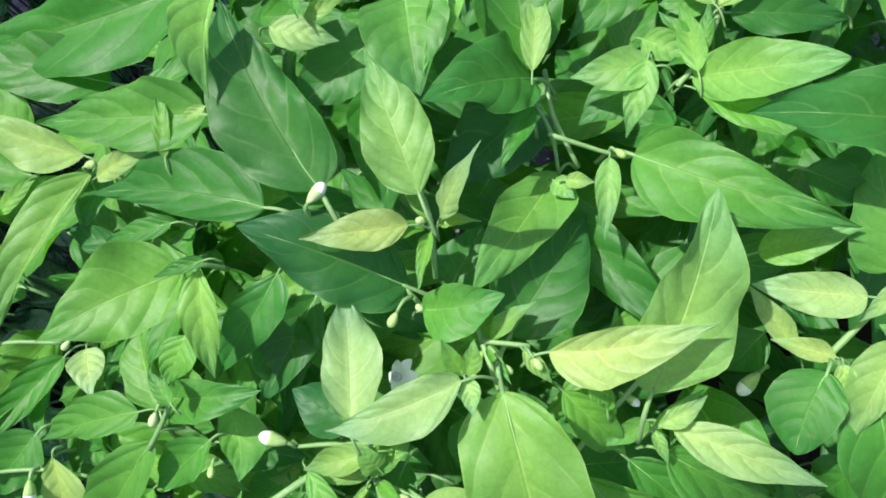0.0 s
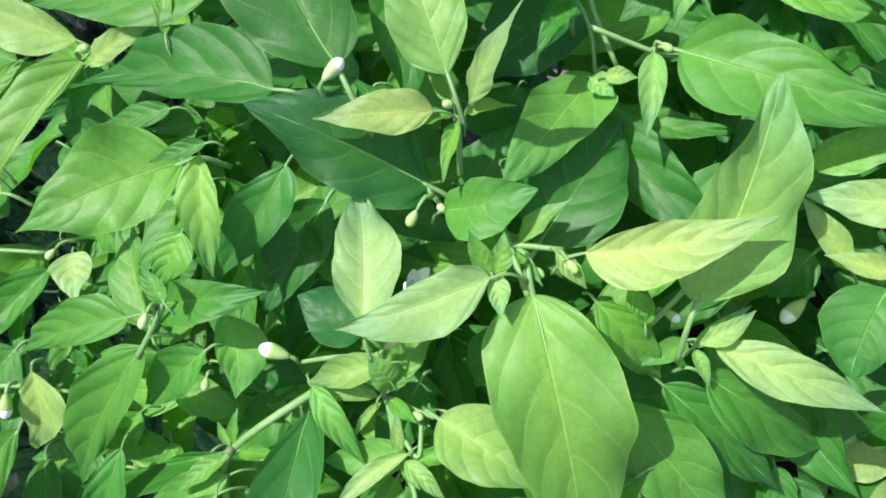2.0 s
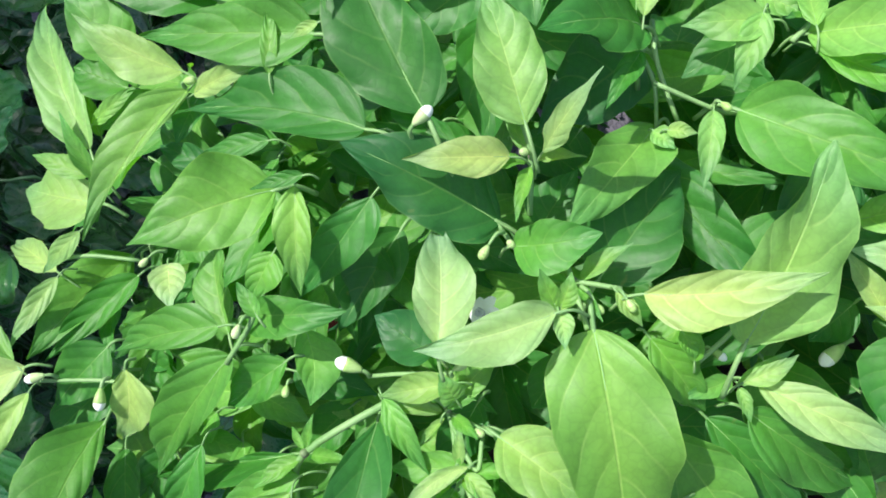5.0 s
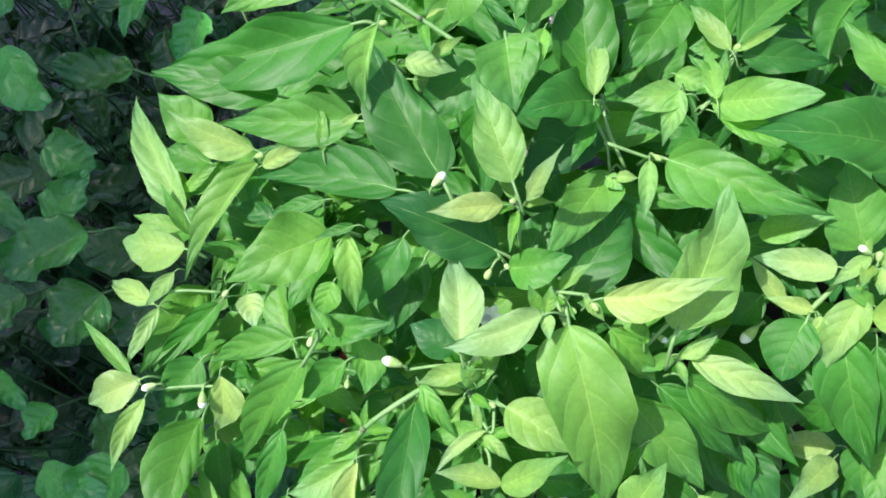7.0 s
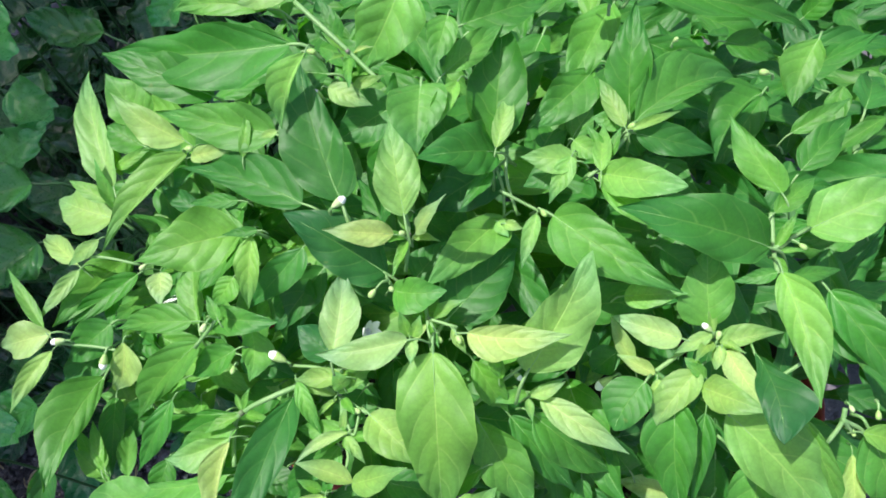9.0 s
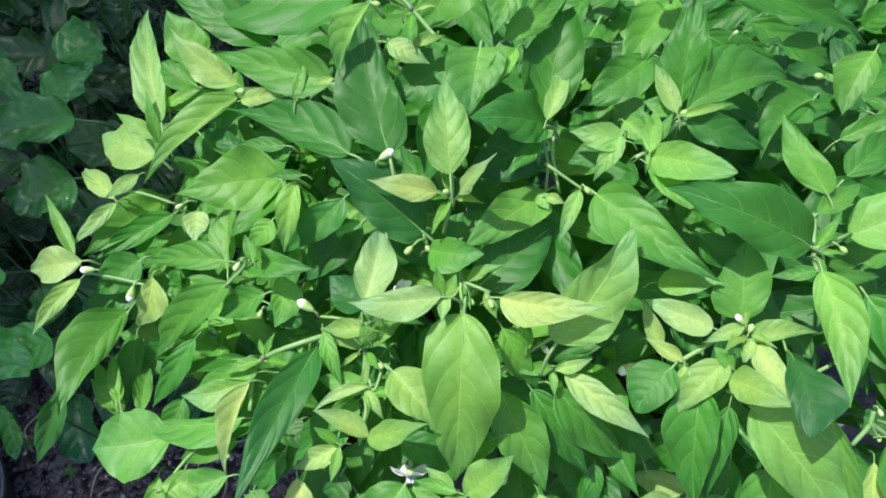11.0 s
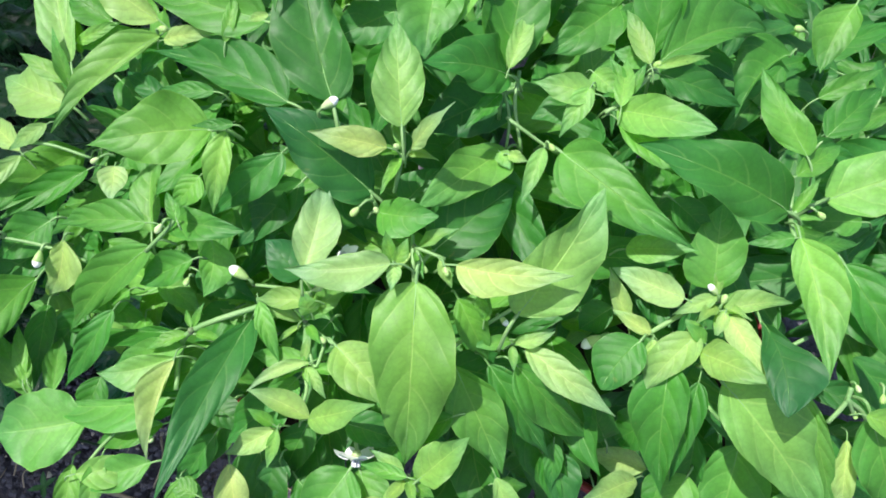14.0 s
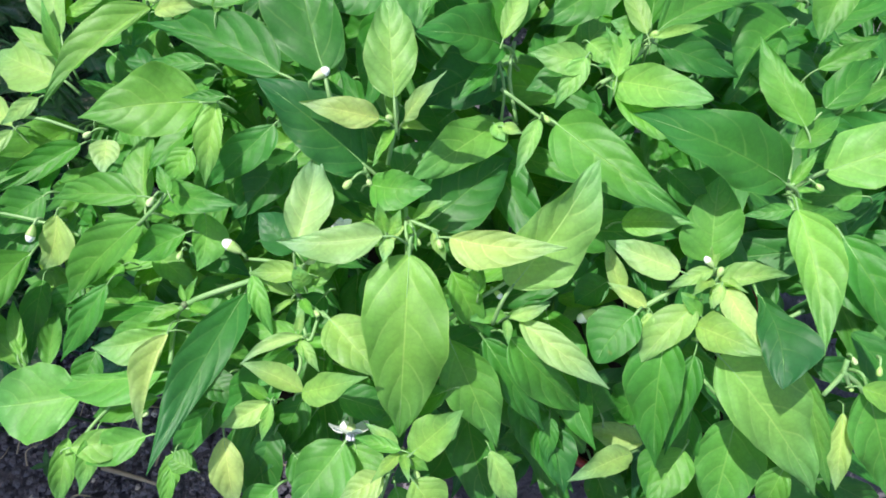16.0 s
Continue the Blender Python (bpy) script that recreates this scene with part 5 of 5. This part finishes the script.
stem(pepper_left, [(-0.0394, 0.0817, 0.4300), (-0.0336, 0.0622, 0.4277)], 0.0012)
stem(pepper_left, [(-0.0372, 0.0767, 0.4302), (-0.0236, 0.0742, 0.4294)], 0.0011)
stem(pepper_right, [(0.1107, 0.1472, 0.4262), (0.1125, 0.1308, 0.4201), (0.1127, 0.1176, 0.4249)], 0.0015)
stem(pepper_right, [(0.1120, 0.1306, 0.4217), (0.1306, 0.1489, 0.4130)], 0.0011)
stem(pepper_left, [(0.0457, 0.1750, 0.4471), (0.0355, 0.1546, 0.4494), (0.0279, 0.1462, 0.4481)], 0.0013)
stem(pepper_left, [(-0.0122, 0.1393, 0.4429), (0.0077, 0.1361, 0.4309), (0.0135, 0.1344, 0.4311)], 0.0010)
stem(pepper_left, [(-0.0115, 0.1629, 0.4461), (-0.0103, 0.1478, 0.4412), (-0.0043, 0.1355, 0.4275)], 0.0011)
stem(pepper_left, [(-0.0163, 0.1525, 0.4448), (-0.0116, 0.1434, 0.4378), (-0.0109, 0.1343, 0.4249)], 0.0009)
stem(pepper_left, [(-0.2401, 0.0964, 0.4173), (-0.2218, 0.0971, 0.4192), (-0.2029, 0.0972, 0.4139)], 0.0011)
stem(pepper_left, [(-0.2369, 0.0507, 0.4081), (-0.2078, 0.0519, 0.4061), (-0.1825, 0.0479, 0.4092)], 0.0010)
stem(pepper_left, [(-0.1445, -0.0088, 0.3848), (-0.1561, -0.0228, 0.3774), (-0.1654, -0.0409, 0.3703)], 0.0011)
stem(pepper_right, [(0.1397, 0.0636, 0.4117), (0.1389, 0.0581, 0.4079), (0.1351, 0.0513, 0.4014)], 0.0013)
stem(pepper_right, [(0.1387, 0.0594, 0.4094), (0.1499, 0.0585, 0.3990), (0.1591, 0.0531, 0.3841)], 0.0012)
stem(pepper_right, [(0.1388, 0.0592, 0.4102), (0.1450, 0.0565, 0.4016)], 0.0010)
stem(pepper_left, [(-0.0221, -0.0026, 0.3791), (-0.0259, -0.0120, 0.3737), (-0.0276, -0.0226, 0.3676)], 0.0012)
stem(pepper_right, [(0.0624, 0.0739, 0.3942), (0.0796, 0.0869, 0.4043), (0.0899, 0.0923, 0.4060)], 0.0014)
stem(pepper_right, [(0.1146, 0.0755, 0.4016), (0.1249, 0.0829, 0.4074)], 0.0012)
stem(pepper_right, [(0.0811, 0.0743, 0.3988), (0.0837, 0.0851, 0.4028), (0.0884, 0.0905, 0.4050)], 0.0011)
stem(pepper_left, [(-0.0150, 0.0490, 0.4000), (-0.0077, 0.0554, 0.4055), (0.0051, 0.0655, 0.4115), (0.0110, 0.0720, 0.4120)], 0.0011)
stem(pepper_left, [(-0.1351, 0.0650, 0.4380), (-0.1371, 0.0605, 0.4354), (-0.1471, 0.0512, 0.4272)], 0.0012)
stem(pepper_left, [(-0.1083, 0.1929, 0.5069), (-0.0824, 0.1764, 0.4938), (-0.0670, 0.1661, 0.4858)], 0.0014)
stem(pepper_left, [(0.0342, 0.2382, 0.4891), (0.0312, 0.2263, 0.4770), (0.0308, 0.2226, 0.4715)], 0.0012)
stem(pepper_left, [(-0.0761, 0.0386, 0.4067), (-0.0684, 0.0260, 0.4039), (-0.0664, 0.0353, 0.4077)], 0.0010)
stem(pepper_left, [(-0.0604, 0.0940, 0.4355), (-0.0563, 0.0895, 0.4314), (-0.0515, 0.0818, 0.4305)], 0.0010)
stem(pepper_right, [(0.0938, 0.0530, 0.3848), (0.1050, 0.0484, 0.3755)], 0.0010)
stem(pepper_left, [(0.0294, 0.2260, 0.4787), (0.0526, 0.2280, 0.4775)], 0.0010)
stem(pepper_left, [(-0.0760, 0.0507, 0.4200), (-0.0900, 0.0522, 0.4165), (-0.1052, 0.0538, 0.4090)], 0.0010)
bud(pepper_left, (-0.0770, 0.1118, 0.4692), (-0.0818, 0.1077, 0.4635), 0.0042, True)
bud(pepper_left, (-0.1109, 0.0552, 0.4165), (-0.1050, 0.0538, 0.4090), 0.0052, True)
bud(pepper_left, (0.0417, 0.0725, 0.3785), (0.0501, 0.0795, 0.3755), 0.0055, True)
bud(pepper_left, (-0.2027, 0.0423, 0.4113), (-0.2019, 0.0511, 0.4112), 0.0045, True)
bud(pepper_left, (-0.2324, 0.0499, 0.4135), (-0.2264, 0.0521, 0.4084), 0.0041, True)
bud(pepper_left, (-0.1980, 0.0938, 0.4177), (-0.1916, 0.1003, 0.4149), 0.0030, False)
bud(pepper_right, (0.0842, 0.0923, 0.4155), (0.0883, 0.0905, 0.4087), 0.0032, True)
bud(pepper_right, (0.0901, 0.0903, 0.4130), (0.0894, 0.0873, 0.4069), 0.0030, False)
bud(pepper_left, (0.0458, 0.1730, 0.4525), (0.0437, 0.1729, 0.4483), 0.0031, False)
bud(pepper_left, (-0.0948, 0.1682, 0.5013), (-0.1009, 0.1686, 0.4985), 0.0030, False)
bud(pepper_right, (0.1058, 0.2168, 0.4422), (0.1112, 0.2176, 0.4366), 0.0035, False)
bud(pepper_left, (-0.0297, 0.0663, 0.4321), (-0.0351, 0.0736, 0.4329), 0.0023, False)
bud(pepper_left, (-0.0211, 0.0669, 0.4325), (-0.0246, 0.0727, 0.4319), 0.0027, False)
bud(pepper_left, (-0.0637, 0.0825, 0.4378), (-0.0582, 0.0908, 0.4363), 0.0033, False)
bud(pepper_left, (-0.0561, 0.0876, 0.4346), (-0.0544, 0.0867, 0.4290), 0.0026, False)
bud(pepper_left, (-0.0496, 0.1042, 0.4582), (-0.0480, 0.1053, 0.4536), 0.0027, False)
bud(pepper_left, (-0.1389, 0.0567, 0.4391), (-0.1366, 0.0632, 0.4374), 0.0031, False)
bud(pepper_left, (-0.1640, 0.1395, 0.4632), (-0.1683, 0.1397, 0.4597), 0.0033, False)
bud(pepper_left, (0.0094, 0.1308, 0.4386), (0.0063, 0.1343, 0.4366), 0.0027, False)
bud(pepper_left, (0.0042, 0.0614, 0.4090), (0.0006, 0.0644, 0.4066), 0.0030, True)
bud(pepper_right, (0.1423, 0.0633, 0.4117), (0.1409, 0.0667, 0.4091), 0.0022, False)
bud(pepper_right, (0.1549, 0.0644, 0.4035), (0.1548, 0.0716, 0.4027), 0.0027, False)
bud(pepper_right, (0.1453, 0.0560, 0.4018), (0.1456, 0.0598, 0.3991), 0.0020, False)
bud(pepper_right, (0.1254, 0.1340, 0.4199), (0.1186, 0.1378, 0.4184), 0.0028, False)
bud(pepper_left, (-0.0795, -0.0040, 0.3928), (-0.0802, -0.0003, 0.3902), 0.0020, False)
bud(pepper_left, (-0.1333, -0.0150, 0.3823), (-0.1365, -0.0179, 0.3769), 0.0025, False)
bud(pepper_left, (-0.0667, 0.0358, 0.4105), (-0.0717, 0.0378, 0.4078), 0.0028, False)
bud(pepper_left, (-0.1288, 0.0446, 0.4189), (-0.1286, 0.0493, 0.4168), 0.0027, False)
bud(pepper_left, (-0.0694, 0.0503, 0.4299), (-0.0733, 0.0487, 0.4253), 0.0030, False)
bud(pepper_left, (-0.0951, 0.1577, 0.4861), (-0.0929, 0.1576, 0.4805), 0.0034, True)
bud(pepper_left, (-0.0139, -0.0115, 0.3770), (-0.0209, -0.0039, 0.3774), 0.0028, False)
bud(pepper_right, (0.0625, 0.2133, 0.4666), (0.0609, 0.2129, 0.4620), 0.0023, False)
bud(pepper_right, (0.1280, 0.1033, 0.4194), (0.1277, 0.1029, 0.4148), 0.0023, False)
bud(pepper_left, (-0.0267, -0.0172, 0.3784), (-0.0280, -0.0190, 0.3732), 0.0022, False)
joint(pepper_left, (-0.0774, 0.0430, 0.4092), 0.0012)
joint(pepper_left, (-0.1249, 0.0289, 0.4053), 0.0016)
joint(pepper_left, (-0.0373, 0.0769, 0.4302), 0.0011)
joint(pepper_right, (0.1125, 0.1305, 0.4209), 0.0013)
joint(pepper_left, (-0.0738, 0.0252, 0.4039), 0.0011)
joint(pepper_right, (0.0890, 0.0912, 0.4078), 0.0011)
joint(pepper_left, (0.0355, 0.1540, 0.4502), 0.0011)
joint(pepper_left, (-0.0484, 0.1077, 0.4510), 0.0011)
joint(pepper_left, (-0.0819, 0.1753, 0.4942), 0.0012)
joint(pepper_left, (-0.0223, -0.0033, 0.3799), 0.0011)
flower(pepper_left, (-0.0467, 0.0002, 0.3746), (0.16, -0.88, -0.45), 0.0204)
flower(pepper_left, (-0.0665, 0.0715, 0.4190), (-0.35, -0.25, 0.9), 0.0125)


def canopy(x, y):
    """Height of the top of the foliage."""
    return 0.374 - 0.236 * x + 0.889 * y - 1.027 * x * x + 0.447 * x * y - 2.238 * y * y


def joined_foliage(plant, blades, material, colour, label):
    """Many leaf blades deep inside a plant, past counting, in one mesh."""
    verts, faces, uvs = [], [], []
    for base, (v, f, uv, _) in blades:
        q = len(verts)
        verts += [p + base for p in v]
        faces += [tuple(a + q for a in face) for face in f]
        uvs += uv
    ob = mesh_object("inner_foliage", verts, faces, material, uvs=uvs)
    ob.parent = plant
    ob.color = colour
    return tagged(ob, label, kind="stuff")


def inner_leaves(plant, x0, x1, y0, y1, count, seed, least, most, small, large, young, old=0.1, top=None, joined=0):
    """Leaves inside the bush, between least and most metres below the top of its foliage, or joined into a few meshes."""
    r = random.Random(seed)
    heaps = [[] for _ in range(joined)]
    for i in range(count):
        x, y = r.uniform(x0, x1), r.uniform(y0, y1)
        z = (canopy(x, y) if top is None else top) - r.uniform(least, most)
        turn = r.uniform(0, 6.283)
        long = r.uniform(small, large)
        b = Vector((x, y, z))
        t = b + Vector((math.cos(turn), math.sin(turn) - 0.35, r.uniform(-0.7, 0.15))).normalized() * long
        n = Vector((r.uniform(-0.4, 0.4), r.uniform(-0.7, 0.1), 1))
        wide = long * r.uniform(0.40, 0.54)
        if joined:
            heaps[i % joined].append((b, blade(b, t, wide, n, 0.0, r.uniform(0.02, 0.09), r.uniform(16, 46), (0.66, 1.2, 0.515), 18, 8, 0.11)))
        else:
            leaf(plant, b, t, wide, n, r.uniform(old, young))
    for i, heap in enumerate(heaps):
        # the age range also sets how much gap shade the colour holds
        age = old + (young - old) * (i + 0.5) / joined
        joined_foliage(plant, heap, LEAF, (*age_colour(age), 0.45 + 0.18 * age), "inner leaves of the bush with gap shade in their colour")


# where the ages run low, the shade of the gaps is in the leaf colour
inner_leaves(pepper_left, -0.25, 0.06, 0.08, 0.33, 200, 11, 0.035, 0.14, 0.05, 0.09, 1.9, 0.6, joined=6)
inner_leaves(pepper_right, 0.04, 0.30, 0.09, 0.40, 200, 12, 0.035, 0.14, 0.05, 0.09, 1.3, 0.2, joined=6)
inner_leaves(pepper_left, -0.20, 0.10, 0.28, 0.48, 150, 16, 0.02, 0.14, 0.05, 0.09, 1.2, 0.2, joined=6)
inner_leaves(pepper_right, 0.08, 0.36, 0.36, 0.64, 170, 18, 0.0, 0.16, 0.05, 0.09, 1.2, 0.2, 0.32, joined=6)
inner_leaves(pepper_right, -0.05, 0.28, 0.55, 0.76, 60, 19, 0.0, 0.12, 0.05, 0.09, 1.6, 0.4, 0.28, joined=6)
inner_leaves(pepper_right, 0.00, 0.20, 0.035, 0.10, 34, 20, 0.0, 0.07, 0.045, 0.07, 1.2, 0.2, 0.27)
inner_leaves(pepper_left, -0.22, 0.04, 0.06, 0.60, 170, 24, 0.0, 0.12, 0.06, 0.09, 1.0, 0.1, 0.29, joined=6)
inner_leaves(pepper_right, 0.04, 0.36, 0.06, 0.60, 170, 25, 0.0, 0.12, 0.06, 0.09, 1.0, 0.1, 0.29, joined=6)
inner_leaves(pepper_left, -0.12, 0.03, 0.02, 0.10, 26, 17, 0.05, 0.10, 0.04, 0.07, 1.4, 0.3)
inner_leaves(pepper_left, -0.23, -0.09, 0.03, 0.15, 85, 13, 0.03, 0.065, 0.025, 0.05, 2.2, 0.8)
inner_leaves(pepper_left, -0.14, 0.05, 0.16, 0.34, 32, 14, 0.035, 0.075, 0.03, 0.06, 1.5, 0.4)
inner_leaves(pepper_right, 0.06, 0.28, 0.16, 0.38, 30, 15, 0.035, 0.075, 0.03, 0.06, 1.4, 0.4)


# ---- low dark plants behind ----
dark_plant = plant("leafy_plant", "low dark green leafy plant with rounded glossy leaves in shade", -0.4, 0.2, 0, "leafy plant")


def broad_leaf(base, tip, width, normal, tone=(0.7, 1.9)):
    """A rounded, dished, glossy dark leaf on a long stalk."""
    b, t = Vector(base), Vector(tip)
    verts, faces, uvs, rib = blade(base, tip, width, normal, rng.uniform(-0.08, 0.08), rng.uniform(-0.20, 0.16), rng.uniform(24, 66), (0.46, 0.72, 0.490), 26, 12, 0.17)
    ob = mesh_object("leaf", verts, faces, BROAD, uvs=uvs)
    ob.location = base
    ob.parent = dark_plant
    # a low tone, as the fill leaves get, puts shade into the colour
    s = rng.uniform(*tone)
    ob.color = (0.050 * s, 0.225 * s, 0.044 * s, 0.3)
    foot = Vector((rng.uniform(-0.05, 0.05) - 0.02, rng.uniform(-0.05, 0.05) + 0.03, -b.z))
    v, f = tube([Vector((0, 0, 0)), (b - t).normalized() * 0.02 + Vector((0, 0, -0.03)), foot * 0.6, foot], 0.0009, 0.0013, 6)
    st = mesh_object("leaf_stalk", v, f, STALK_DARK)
    st.parent = ob
    return ob


broad_leaf((-0.3123, 0.2760, 0.4012), (-0.3578, 0.2711, 0.4227), 0.0408, (0.32, -0.42, 0.85))
broad_leaf((-0.3032, 0.3638, 0.3659), (-0.3182, 0.3251, 0.3598), 0.0449, (0.37, -0.24, 0.90))
broad_leaf((-0.3235, 0.3719, 0.3997), (-0.3423, 0.3245, 0.3897), 0.0350, (0.39, -0.28, 0.87))
broad_leaf((-0.3718, 0.2640, 0.4461), (-0.3417, 0.2233, 0.4265), 0.0345, (0.23, -0.16, 0.96))
broad_leaf((-0.3124, 0.1532, 0.3964), (-0.3541, 0.1246, 0.4034), 0.0482, (0.32, -0.31, 0.89))
broad_leaf((-0.3067, 0.1220, 0.3770), (-0.3304, 0.0905, 0.3775), 0.0490, (0.34, -0.25, 0.90))
broad_leaf((-0.3711, 0.1297, 0.3695), (-0.3968, 0.1043, 0.3739), 0.0354, (0.37, -0.27, 0.89))
broad_leaf((-0.3675, 0.1802, 0.3736), (-0.3338, 0.1992, 0.3870), 0.0349, (0.09, -0.55, 0.83))
broad_leaf((-0.4191, 0.1973, 0.3856), (-0.3831, 0.1730, 0.3738), 0.0293, (0.16, -0.12, 0.98))
broad_leaf((-0.3705, 0.0348, 0.3153), (-0.3220, 0.0215, 0.3064), 0.0279, (0.12, -0.04, 0.99))
broad_leaf((-0.3145, 0.0370, 0.3112), (-0.3457, 0.0055, 0.3136), 0.0437, (0.27, -0.21, 0.94))
broad_leaf((-0.3410, -0.0091, 0.2926), (-0.3150, -0.0357, 0.2827), 0.0221, (0.28, 0.02, 0.96))
broad_leaf((-0.3774, 0.2311, 0.3884), (-0.3367, 0.2152, 0.3806), 0.0363, (0.04, -0.24, 0.97))
broad_leaf((-0.3608, 0.1841, 0.3697), (-0.3358, 0.2078, 0.3880), 0.0267, (0.20, -0.60, 0.78))
broad_leaf((-0.3429, 0.0485, 0.3015), (-0.3252, 0.0791, 0.3256), 0.0273, (0.24, -0.55, 0.80))
broad_leaf((-0.3364, 0.2945, 0.4420), (-0.3388, 0.3159, 0.4666), 0.0200, (0.38, -0.52, 0.77))
broad_leaf((-0.3823, 0.3365, 0.4429), (-0.3964, 0.3042, 0.4402), 0.0281, (0.50, -0.26, 0.83))
broad_leaf((-0.4271, 0.0975, 0.3192), (-0.4019, 0.0745, 0.3110), 0.0288, (0.23, 0.00, 0.97))
broad_leaf((-0.3980, 0.0821, 0.2906), (-0.4118, 0.0595, 0.2934), 0.0339, (0.38, -0.15, 0.91))


def dark_fill(count, seed, low, high, joined=0):
    """More of the low leaves, coloured dark for the shade of the gaps, the deepest joined into a few meshes."""
    r = random.Random(seed)
    heaps = [[] for _ in range(joined)]
    for i in range(count):
        x, y = r.uniform(-0.80, -0.27), r.uniform(0.06, 0.72)
        z = r.uniform(low, high)
        turn = r.uniform(0, 6.283)
        long = r.uniform(0.038, 0.075)
        b = Vector((x, y, z))
        t = b + Vector((math.cos(turn), math.sin(turn), r.uniform(-0.8, 0.3))).normalized() * long
        n = Vector((r.uniform(-0.4, 0.4), r.uniform(-0.4, 0.2), 1))
        wide = long * r.uniform(0.65, 0.85)
        if joined:
            heaps[i % joined].append((b, blade(b, t, wide, n, 0.0, r.uniform(-0.1, 0.1), r.uniform(20, 55), (0.42, 0.52, 0.498), 14, 8, 0.12)))
        else:
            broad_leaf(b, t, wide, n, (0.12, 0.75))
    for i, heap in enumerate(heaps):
        # darkened colour stands for the deep shade between the upper leaves
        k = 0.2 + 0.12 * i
        joined_foliage(dark_plant, heap, BROAD, (0.036 * k, 0.25 * k, 0.07 * k, 0.3), "lower leaves with deep shade put into their colour")


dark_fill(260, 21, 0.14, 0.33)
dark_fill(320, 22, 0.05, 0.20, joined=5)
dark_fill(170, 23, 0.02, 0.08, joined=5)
